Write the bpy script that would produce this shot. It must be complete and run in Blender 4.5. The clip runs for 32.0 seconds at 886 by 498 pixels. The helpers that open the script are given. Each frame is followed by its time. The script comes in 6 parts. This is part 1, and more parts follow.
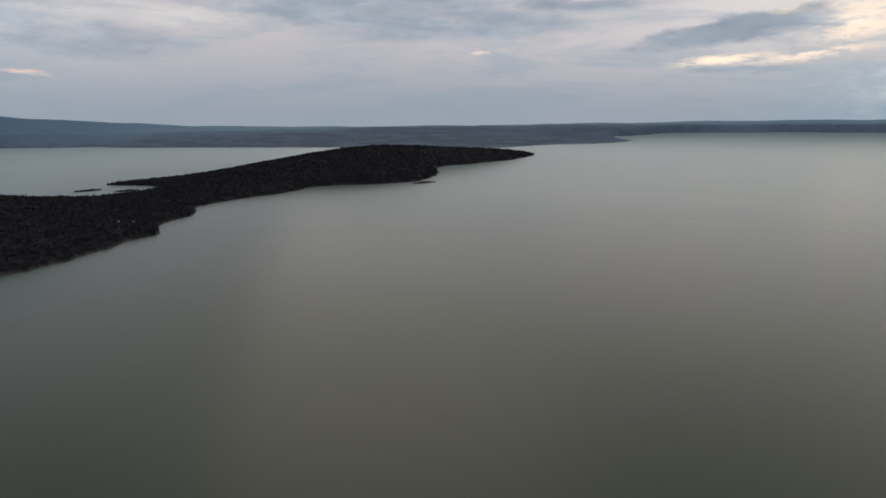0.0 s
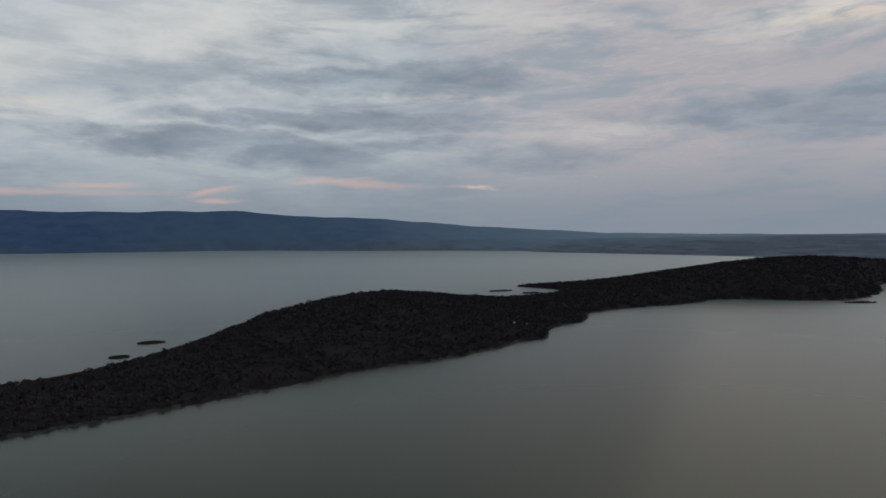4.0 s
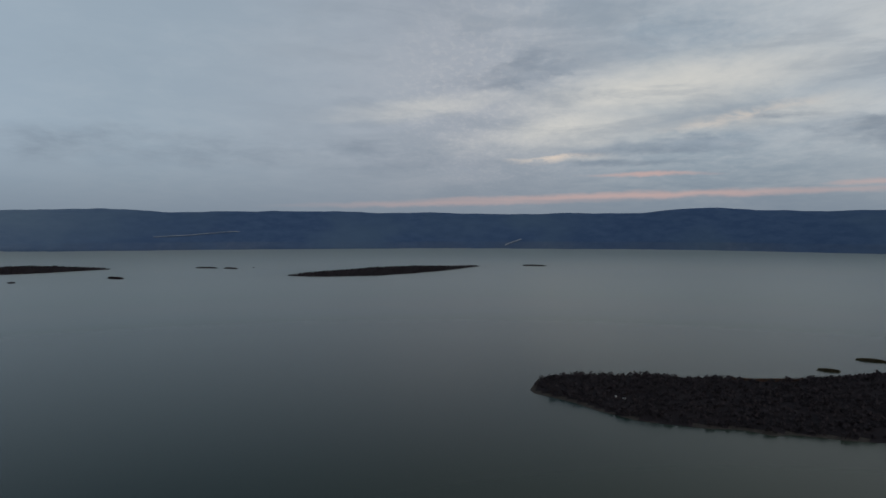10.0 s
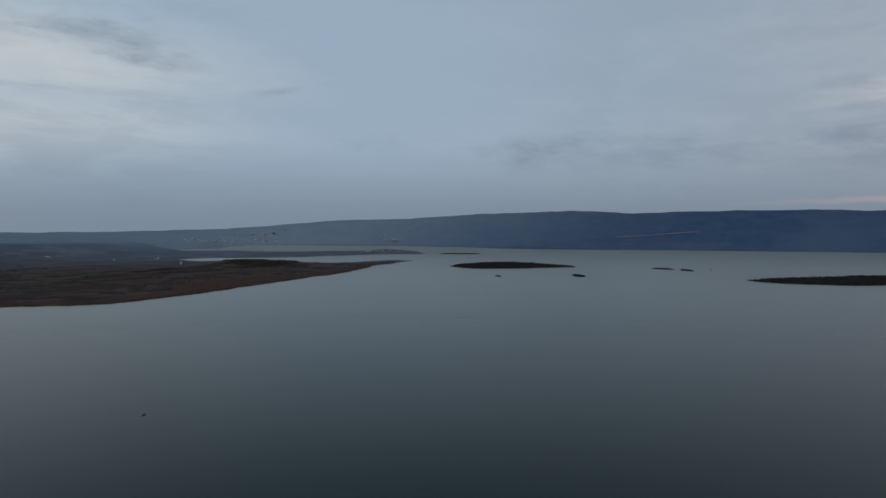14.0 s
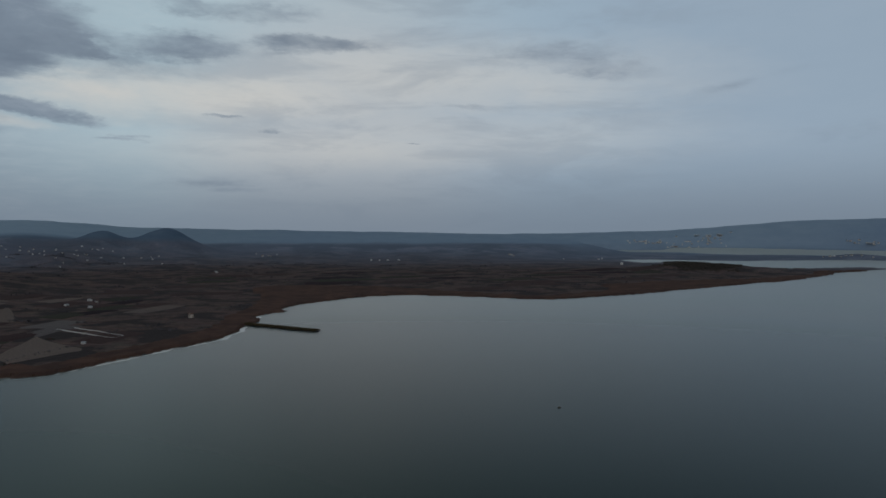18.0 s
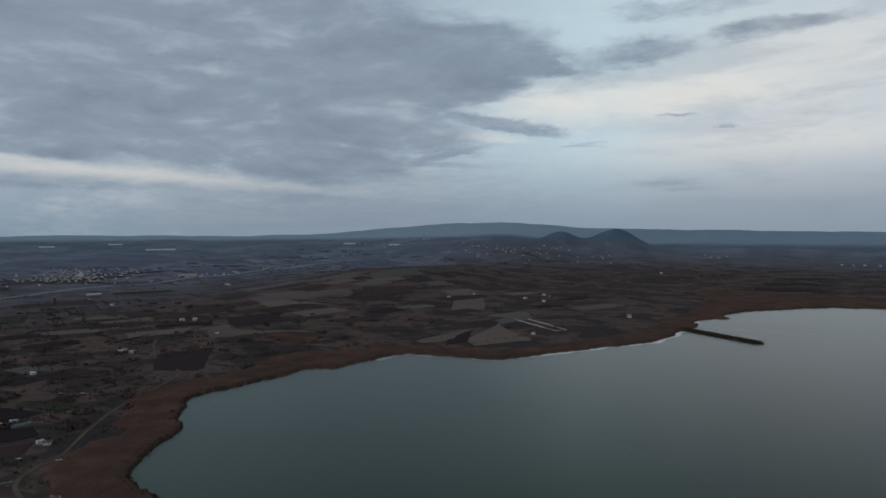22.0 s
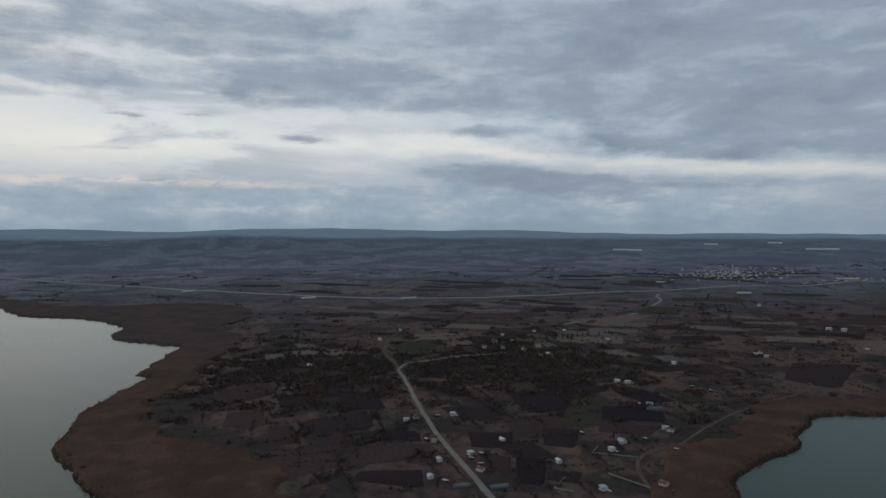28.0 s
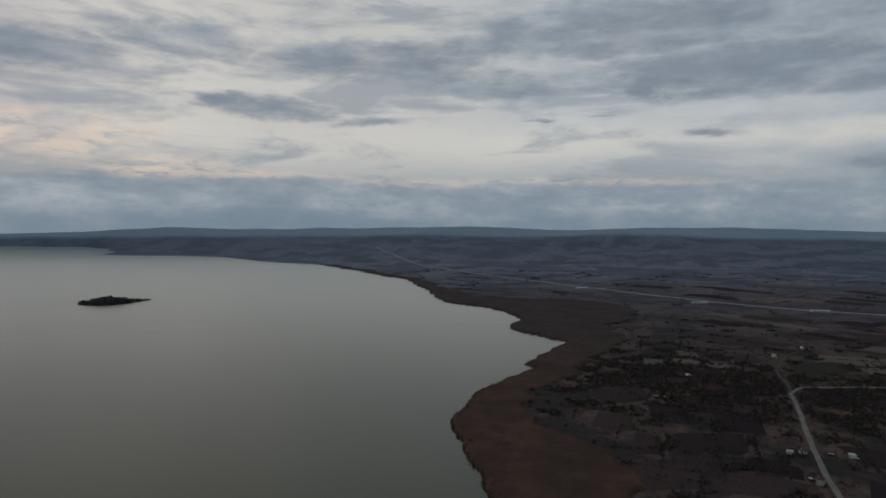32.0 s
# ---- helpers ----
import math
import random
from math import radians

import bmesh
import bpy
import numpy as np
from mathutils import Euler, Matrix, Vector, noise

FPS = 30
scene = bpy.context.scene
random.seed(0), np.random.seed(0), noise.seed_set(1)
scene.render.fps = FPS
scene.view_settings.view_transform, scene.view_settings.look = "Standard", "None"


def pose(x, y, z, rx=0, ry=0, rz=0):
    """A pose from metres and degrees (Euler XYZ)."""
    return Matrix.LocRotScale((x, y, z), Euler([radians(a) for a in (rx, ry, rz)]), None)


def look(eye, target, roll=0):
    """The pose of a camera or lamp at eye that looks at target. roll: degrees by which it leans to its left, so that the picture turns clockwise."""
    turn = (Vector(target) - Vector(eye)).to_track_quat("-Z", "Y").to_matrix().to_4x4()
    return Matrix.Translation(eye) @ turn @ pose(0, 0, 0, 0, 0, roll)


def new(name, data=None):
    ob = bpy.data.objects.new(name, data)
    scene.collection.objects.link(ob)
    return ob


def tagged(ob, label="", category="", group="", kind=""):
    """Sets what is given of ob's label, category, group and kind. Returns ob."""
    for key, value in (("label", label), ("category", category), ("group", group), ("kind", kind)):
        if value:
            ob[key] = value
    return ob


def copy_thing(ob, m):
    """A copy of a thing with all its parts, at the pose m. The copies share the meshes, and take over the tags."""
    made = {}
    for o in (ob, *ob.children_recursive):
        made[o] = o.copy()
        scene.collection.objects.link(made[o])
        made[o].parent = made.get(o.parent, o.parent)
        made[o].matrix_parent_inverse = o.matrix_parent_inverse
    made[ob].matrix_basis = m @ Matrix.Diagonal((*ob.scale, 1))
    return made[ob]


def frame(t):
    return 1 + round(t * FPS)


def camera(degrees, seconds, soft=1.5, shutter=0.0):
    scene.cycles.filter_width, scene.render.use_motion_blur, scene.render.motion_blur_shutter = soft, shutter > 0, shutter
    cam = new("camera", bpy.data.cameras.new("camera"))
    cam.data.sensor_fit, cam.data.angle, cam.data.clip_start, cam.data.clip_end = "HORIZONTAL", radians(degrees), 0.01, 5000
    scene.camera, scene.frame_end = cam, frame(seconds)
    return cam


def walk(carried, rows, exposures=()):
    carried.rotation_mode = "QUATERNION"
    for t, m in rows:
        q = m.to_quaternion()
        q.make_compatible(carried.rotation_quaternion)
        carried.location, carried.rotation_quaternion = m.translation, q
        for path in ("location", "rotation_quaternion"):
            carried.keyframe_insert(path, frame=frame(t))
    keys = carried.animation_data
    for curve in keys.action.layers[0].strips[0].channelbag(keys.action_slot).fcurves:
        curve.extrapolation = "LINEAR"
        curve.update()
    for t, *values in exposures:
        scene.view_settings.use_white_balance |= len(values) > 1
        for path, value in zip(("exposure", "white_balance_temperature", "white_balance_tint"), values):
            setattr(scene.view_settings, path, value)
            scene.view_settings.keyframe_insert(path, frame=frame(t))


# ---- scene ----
cam = camera(67.22, 32.0, soft=1.6)
# seconds, x, y, z, yaw to the left, pitch, roll
ROWS = [
    (0.0, 1.0, -1.2, 130.2, 0.06, -10.92, -0.42),
    (0.5, 3.3, 2.4, 130.8, 3.72, -9.35, -0.45),
    (1.0, 5.4, 6.5, 131.4, 7.39, -7.78, -0.47),
    (1.5, 7.1, 11.4, 131.9, 11.20, -6.23, -0.49),
    (2.0, 8.5, 16.9, 132.3, 15.45, -4.78, -0.49),
    (2.5, 9.7, 23.0, 132.5, 19.87, -3.32, -0.49),
    (3.0, 11.0, 29.4, 132.6, 24.47, -2.07, -0.41),
    (3.5, 12.7, 35.6, 132.7, 29.34, -1.70, -0.41),
    (5.5, 20.7, 57.8, 133.1, 49.44, -1.59, -0.26),
    (6.0, 23.0, 62.7, 133.4, 54.44, -1.54, -0.30),
    (6.5, 25.2, 67.0, 133.9, 59.38, -1.52, -0.30),
    (7.0, 27.2, 71.0, 134.7, 64.37, -1.49, -0.34),
    (7.5, 28.7, 74.9, 135.6, 69.40, -1.46, -0.25),
    (8.0, 29.8, 78.8, 136.6, 74.53, -1.46, -0.12),
    (8.5, 30.6, 82.8, 137.7, 79.66, -1.46, 0.00),
    (9.0, 31.0, 86.6, 138.9, 84.68, -1.51, 0.08),
    (9.5, 31.1, 90.4, 140.3, 89.63, -1.55, 0.04),
    (10.0, 31.0, 94.1, 141.7, 94.60, -1.60, 0.00),
    (10.5, 30.7, 97.7, 143.1, 99.59, -1.64, 0.01),
    (11.0, 30.3, 101.0, 144.4, 104.50, -1.65, 0.02),
    (11.5, 29.7, 104.2, 145.5, 109.32, -1.65, 0.05),
    (12.0, 28.9, 107.0, 146.6, 114.09, -1.66, 0.08),
    (12.5, 27.9, 109.4, 147.4, 118.90, -1.67, 0.08),
    (13.0, 26.3, 111.3, 148.0, 123.75, -1.69, 0.04),
    (13.5, 23.9, 112.7, 148.4, 128.54, -1.68, 0.02),
    (14.0, 20.2, 113.4, 148.6, 132.90, -1.66, 0.04),
    (14.5, 15.9, 113.2, 148.5, 137.40, -1.65, 0.10),
    (16.5, -1.1, 110.8, 148.1, 155.84, -1.56, 0.17),
    (17.0, -5.0, 109.8, 148.0, 160.54, -1.54, 0.13),
    (17.5, -8.4, 108.5, 147.9, 165.22, -1.51, 0.03),
    (18.0, -11.5, 107.0, 148.0, 169.89, -1.52, -0.01),
    (18.5, -14.5, 105.4, 148.1, 174.60, -1.54, -0.10),
    (19.0, -17.4, 104.1, 148.4, 179.23, -1.53, -0.14),
    (19.5, -20.1, 103.0, 148.8, 183.93, -1.54, -0.19),
    (20.0, -22.6, 102.0, 149.3, 188.60, -1.50, -0.20),
    (20.5, -24.8, 101.1, 150.0, 193.18, -1.51, -0.20),
    (21.0, -26.9, 99.9, 150.6, 197.81, -1.50, -0.14),
    (21.5, -28.9, 98.6, 151.4, 202.52, -1.49, -0.14),
    (22.0, -31.0, 97.1, 152.1, 207.31, -1.49, -0.16),
    (22.5, -33.1, 95.6, 152.8, 212.02, -1.50, -0.20),
    (23.0, -35.3, 94.0, 153.5, 216.55, -1.50, -0.19),
    (23.5, -37.5, 92.5, 154.2, 221.03, -1.52, -0.19),
    (24.0, -39.4, 90.9, 154.8, 225.42, -1.55, -0.10),
    (24.5, -41.2, 89.3, 155.4, 229.73, -1.57, -0.11),
    (25.0, -42.7, 87.6, 156.0, 234.01, -1.62, -0.20),
    (25.5, -44.0, 85.7, 156.6, 238.39, -1.67, -0.26),
    (26.0, -45.1, 83.4, 157.3, 242.96, -1.68, -0.26),
    (26.5, -46.1, 80.8, 158.0, 247.49, -1.67, -0.24),
    (28.5, -49.8, 69.4, 161.6, 264.75, -1.59, -0.10),
    (29.0, -50.6, 66.5, 162.6, 269.27, -1.58, 0.00),
    (29.5, -51.2, 63.5, 163.7, 273.74, -1.62, 0.10),
    (30.0, -51.6, 60.6, 164.8, 277.92, -1.68, 0.11),
    (30.5, -51.8, 57.7, 165.7, 282.04, -1.73, 0.16),
    (31.0, -52.0, 54.9, 166.6, 286.31, -1.78, 0.27),
    (31.5, -52.1, 52.1, 167.4, 290.18, -1.83, 0.29),
    (32.0, -52.2, 49.4, 168.2, 293.81, -1.86, 0.33),
]
EXPOSURES = [(t, stops, kelvin, 9.0) for t, stops, kelvin in ((0.0, 0.6, 6600.0), (3.0, 0.3, 6550.0), (7.0, 0.12, 6480.0), (10.0, 0.05, 6380.0), (13.0, 0.05, 6150.0), (17.0, -0.10, 6200.0), (20.0, -0.05, 6250.0), (23.5, 0.48, 6320.0), (26.0, 0.48, 6340.0), (28.5, 0.36, 6340.0), (32.0, -0.02, 6440.0))]


def gaze(x, y, z, yaw, pitch, roll):
    c = math.cos(radians(pitch))
    return look((x, y, z), (x - math.sin(radians(yaw)) * c, y + math.cos(radians(yaw)) * c, z + math.sin(radians(pitch))), roll)


walk(cam, [(t, gaze(*row)) for t, *row in ROWS], EXPOSURES)

# ---- world and sun ----
SUN_YAW, SUN_UP = 324.0, 24.0
sun_way = Vector((-math.sin(radians(SUN_YAW)) * math.cos(radians(SUN_UP)), math.cos(radians(SUN_YAW)) * math.cos(radians(SUN_UP)), math.sin(radians(SUN_UP))))
sun = new("sun", bpy.data.lights.new("sun", "SUN"))
sun.data.energy, sun.data.angle, sun.data.color = 0.36, radians(100), (1.0, 0.88, 0.74)
sun.matrix_world = look((0, 0, 900), Vector((0, 0, 900)) - sun_way)

world = bpy.data.worlds.new("dusk_sky")
scene.world = world
world.use_nodes = True


class Graph:
    """Short words for building node trees."""

    def __init__(self, tree):
        self.tree = tree
        tree.nodes.clear()

    def node(self, kind, **settings):
        n = self.tree.nodes.new(kind)
        for key, value in settings.items():
            if key in ("operation", "blend_type", "noise_dimensions", "voronoi_dimensions", "sky_type", "sun_disc", "sun_elevation", "sun_rotation", "feature", "data_type", "interpolation_type", "wave_type", "bands_direction", "clamp", "use_clamp", "altitude", "air_density", "dust_density", "vector_type", "invert", "distance"):
                if key == "operation": n.operation = value
                elif key == "blend_type": n.blend_type = value
                elif key == "noise_dimensions": n.noise_dimensions = value
                elif key == "voronoi_dimensions": n.voronoi_dimensions = value
                elif key == "sky_type": n.sky_type = value
                elif key == "sun_disc": n.sun_disc = value
                elif key == "sun_elevation": n.sun_elevation = value
                elif key == "sun_rotation": n.sun_rotation = value
                elif key == "feature": n.feature = value
                elif key == "data_type": n.data_type = value
                elif key == "interpolation_type": n.interpolation_type = value
                elif key == "wave_type": n.wave_type = value
                elif key == "bands_direction": n.bands_direction = value
                elif key == "use_clamp": n.use_clamp = value
                elif key == "air_density": n.air_density = value
                elif key == "dust_density": n.dust_density = value
        return n

    def put(self, socket, value):
        if hasattr(value, "links"):
            self.tree.links.new(value, socket)
        elif value is not None:
            socket.default_value = value

    def math(self, op, a, b=None, c=None, clamp=False):
        n = self.node("ShaderNodeMath", operation=op, use_clamp=clamp)
        for socket, value in zip(n.inputs, (a, b, c)):
            self.put(socket, value)
        return n.outputs[0]

    def vec(self, op, a, b=None, out=0):
        n = self.node("ShaderNodeVectorMath", operation=op)
        for socket, value in zip(n.inputs, (a, b)):
            self.put(socket, value)
        return n.outputs[out]

    def smooth(self, x, a, b, lo=0.0, hi=1.0):
        n = self.node("ShaderNodeMapRange", interpolation_type="SMOOTHSTEP")
        for socket, value in zip(n.inputs, (x, a, b, lo, hi)):
            self.put(socket, value)
        return n.outputs[0]

    def mix(self, k, a, b, kind="MIX"):
        n = self.node("ShaderNodeMix", data_type="RGBA", blend_type=kind)
        self.put(n.inputs[0], k)
        for socket, value in zip(n.inputs[6:8], (a, b)):
            self.put(socket, (*value, 1.0) if isinstance(value, tuple) and len(value) == 3 else value)
        return n.outputs[2]

    def noise(self, where, scale, detail=4.0, rough=0.55, warp=0.0, out=0):
        n = self.node("ShaderNodeTexNoise")
        self.put(n.inputs["Vector"], where)
        n.inputs["Scale"].default_value, n.inputs["Detail"].default_value = scale, detail
        n.inputs["Roughness"].default_value, n.inputs["Distortion"].default_value = rough, warp
        return n.outputs[out]

    def ramp(self, x, stops):
        n = self.node("ShaderNodeValToRGB")
        self.put(n.inputs[0], x)
        e = n.color_ramp.elements
        while len(e) < len(stops):
            e.new(0.5)
        for k, (at, colour) in zip(e, stops):
            k.position, k.color = at, (*colour, 1.0)
        return n.outputs[0]


def sky_way(yaw, up):
    return (-math.sin(radians(yaw)) * math.cos(radians(up)), math.cos(radians(yaw)) * math.cos(radians(up)), math.sin(radians(up)))


# the forms of the sky: yaw, elevation, half width and half height in degrees, tilt, strength
LAKE_CLOUDS = [(4.7, 8.5, 18.4, 1.51, -4, 0.5), (346.5, 8.9, 7.3, 0.67, 0, 0.5), (337.6, 6.4, 7.9, 1.06, 8, 0.62), (335.4, 3.7, 5.4, 0.45, 0, 0.5), (27.2, 6, 9.5, 1.58, 0, 0.35), (48.5, 12.2, 17.8, 6.23, 0, 0.3), (41.4, 12.3, 11.1, 1.4, -3, 0.5), (32.7, 12.9, 6, 1.35, -5, 0.55), (44.5, 9.3, 17.3, 0.97, 0, 0.5), (35.1, 8.7, 15.3, 0.74, 0, 0.45), (52.5, 6.9, 12.3, 1.42, -2, 0.62), (35.1, 7.2, 9.2, 0.84, 0, 0.4), (357.8, 10.4, 8.7, 0.99, 6, 0.66), (9.9, 8.9, 5.8, 0.91, 6, 0.52), (1.3, 7.9, 9.7, 1.47, 6, 0.42), (351.9, 9.1, 2.4, 1.02, 0, 0.5), (359.8, 13.6, 7.7, 0.65, 12, 0.4)]
WEST_CLOUDS = [(88, 13, 5.8, 1.06, 10, 0.36), (75.7, 6.8, 7.2, 0.76, 0, 0.42), (61.4, 7.5, 5, 0.83, 0, 0.42), (98.8, 6.2, 10.4, 1.74, 0, 0.3), (67.5, 8.8, 3.3, 0.37, 0, 0.36), (81, 5.6, 7.6, 0.38, 0, 0.4), (106, 12.2, 8.1, 1.4, 0, 0.14), (57.4, 10.5, 6.1, 0.89, 10, 0.34), (123, 12.8, 9.5, 1.5, 6, 0.13), (89.4, 13.6, 5.8, 0.99, 15, 0.34), (118.2, 6.6, 19.3, 2.09, 0, 0.26), (136.3, 7.4, 10.6, 1.32, 0, 0.2), (180.9, 15.1, 5.7, 0.89, 0, 0.44), (159.9, 14.1, 8.8, 1.17, -8, 0.36), (188, 9.3, 1.7, 0.2, -4, 0.42), (184, 8.3, 1, 0.21, 0, 0.42), (168, 10.4, 3.2, 0.27, -8, 0.32), (172.3, 7.4, 0.8, 0.14, 0, 0.36), (187.3, 3.4, 3.2, 0.41, 0, 0.32), (145.6, 11.5, 7.3, 0.54, 8, 0.22)]
NORTH_CLOUDS = [(212.7, 14.7, 14.2, 3.27, 0, 1), (216.7, 9.8, 11.8, 2.27, -8, 1), (218.6, 6, 7.6, 1.49, 0, 1), (202.9, 9.5, 4.9, 0.82, -12, 0.8), (200.2, 13.9, 3.6, 1.41, -6, 0.7), (207.4, 7, 6.4, 0.45, 4, 0.48), (209.6, 5.7, 7.5, 0.45, 0, 0.46), (192.1, 14.6, 5.6, 1.16, 0, 0.42), (181.1, 15, 5, 0.66, 10, 0.4), (195.5, 7.1, 2.4, 0.19, 0, 0.42), (188.8, 9.3, 1.8, 0.19, 0, 0.38), (184.4, 8.3, 0.9, 0.19, 0, 0.42), (168, 10.5, 2.9, 0.26, 0, 0.32), (161.2, 14.6, 7, 1.27, 0, 0.32), (187.8, 17.4, 6.9, 1.04, 0, 0.36), (188.8, 3.9, 5.8, 0.58, 0, 0.34), (218.7, 2.8, 6.2, 0.5, 0, 0.5)]
EAST_CLOUDS = [(229.4, 16.3, 32.5, 3.51, 0, 0.8), (236.1, 10.8, 24.2, 2.73, -4, 1), (227, 7.4, 15.4, 1.99, -6, 1), (208.3, 13.1, 9, 2.61, 0, 0.85), (202.3, 9.1, 3.6, 0.56, -8, 0.8), (208.2, 6.3, 6.1, 0.46, 12, 0.55), (217.9, 4.8, 5.7, 0.57, 0, 0.85), (252.5, 4, 9.9, 1.11, -5, 0.72), (219.8, 2.7, 8.6, 0.48, 0, 0.5), (194.6, 7.3, 1.6, 0.2, 0, 0.42), (241.2, 3.6, 7.1, 0.42, -2, 0.5)]
PLAIN_CLOUDS = [(241.2, 12.5, 13, 3.14, 0, 0.9), (239.2, 7.6, 9.3, 1.71, -3, 0.9), (268.8, 12.2, 14.7, 2.19, -2, 0.66), (254.4, 16.5, 25.1, 2.59, 0, 0.6), (290.9, 12.1, 7.2, 1.4, -5, 0.5), (291.6, 15.1, 8.1, 1.35, 0, 0.48), (285.5, 9, 1.3, 0.18, 0, 0.42), (280.5, 9.3, 2.4, 0.18, 0, 0.34), (272.1, 7.6, 3.5, 0.38, -4, 0.4), (253.9, 4.3, 8.3, 0.71, 0, 0.66), (236.1, 3.5, 6, 0.42, 0, 0.46), (256.3, 8.4, 5.1, 0.65, 0, 0.55), (309, 9.7, 6.1, 1.2, 0, 0.48), (299.8, 13.9, 10.5, 1.84, 0, 0.46), (298.9, 8.9, 5.9, 0.5, 4, 0.42), (315.5, 14.6, 7.8, 1.72, 0, 0.4), (325, 12.8, 5.8, 2.0, 0, 0.55), (317.8, 4.8, 4.9, 0.29, 0, 0.3), (276.1, 15.9, 17.4, 2.6, 0, 0.5)]
GLOW = [(338.3, 4.4, 3.6, 0.34, 4, 1), (331.8, 4.6, 4.7, 0.36, 6, 0.8), (329.2, 6.9, 3.1, 1.36, 10, 0.9), (333.5, 7.7, 1.8, 0.27, 0, 0.6), (31.7, 3.6, 1.4, 0.15, -5, 0.4), (357.4, 5.3, 0.7, 0.18, 0, 0.5), (1, 15.2, 5.8, 0.73, 0, 0.45), (357, 5.4, 0.6, 0.17, 0, 0.5), (85.2, 6.1, 3.3, 0.23, 4, 0.6), (70.8, 8.9, 5.2, 0.47, 10, 0.3), (85.1, 6, 3.3, 0.29, 5, 0.4), (300.8, 3.6, 18.5, 0.47, 0, 0.4), (316.4, 4.6, 5.4, 1.08, 0, 0.55), (321.5, 6.6, 5.0, 1.3, 8, 0.55), (311, 4.1, 9.0, 0.5, 0, 0.5), (284.9, 3.8, 15.9, 0.45, 0, 0.35)]
PINK = [(78.6, 2.9, 19.5, 0.29, 1, 0.7), (77.6, 4.6, 4.3, 0.19, 0, 0.75), (61.8, 3.6, 2.8, 0.19, 0, 0.5), (53.4, 3.2, 2.5, 0.27, 10, 0.6), (44, 4.2, 3.9, 0.21, 5, 0.5), (41.5, 4, 4.8, 0.37, -4, 0.5), (53, 2.5, 1.9, 0.21, 0, 0.6), (32.1, 3.7, 1.7, 0.14, 0, 0.5), (92.6, 2.4, 12.5, 0.27, 1, 0.45)]
OPEN = [(21.3, 8.3, 7.9, 0.81, 0, 0.3), (3, 15.5, 10, 1.48, 0, 0.7), (33.1, 17.4, 21.3, 1.71, 0, 0.4), (35.5, 11.1, 6.4, 0.45, 0, 0.45), (76, 11.5, 12.1, 2.3, 6, 0.9), (83.5, 8.6, 8.5, 1.7, 6, 0.85), (96, 10.6, 8.0, 0.9, 6, 0.5), (71.3, 8.7, 9.4, 1.03, 4, 0.7), (84.8, 6, 4.7, 0.33, 0, 0.5), (53.1, 15.7, 10, 2.47, 10, 0.4), (169.3, 12.8, 19.3, 3.1, 0, 0.6), (164.7, 8, 16, 2.8, 0, 0.4), (187.8, 11, 13, 2.13, 0, 0.9), (178.2, 6.8, 18, 1.87, 0, 0.5), (173.6, 12.8, 19.1, 1.59, 0, 0.5), (196.5, 10.6, 5.1, 1.71, 0, 0.95), (233.3, 4.6, 15.3, 0.62, -3, 0.95), (254, 6.3, 7.8, 0.84, -7, 0.85), (204.8, 8.1, 4.6, 0.44, -5, 0.6)]
OPEN_EAST = [(287, 6.6, 18.2, 2.11, 0, 0.9), (264, 6.9, 14.1, 1.05, 0, 0.75), (243.2, 5.4, 10.8, 0.53, -2, 0.7), (264.4, 10.6, 2.8, 0.56, 10, 0.5), (281.3, 13.1, 1.7, 0.52, -15, 0.5), (316, 7.4, 6.9, 2.06, -10, 0.7), (299.8, 6.6, 21, 1.66, 6, 0.75), (311.4, 10.9, 7.8, 0.42, 0, 0.4)]


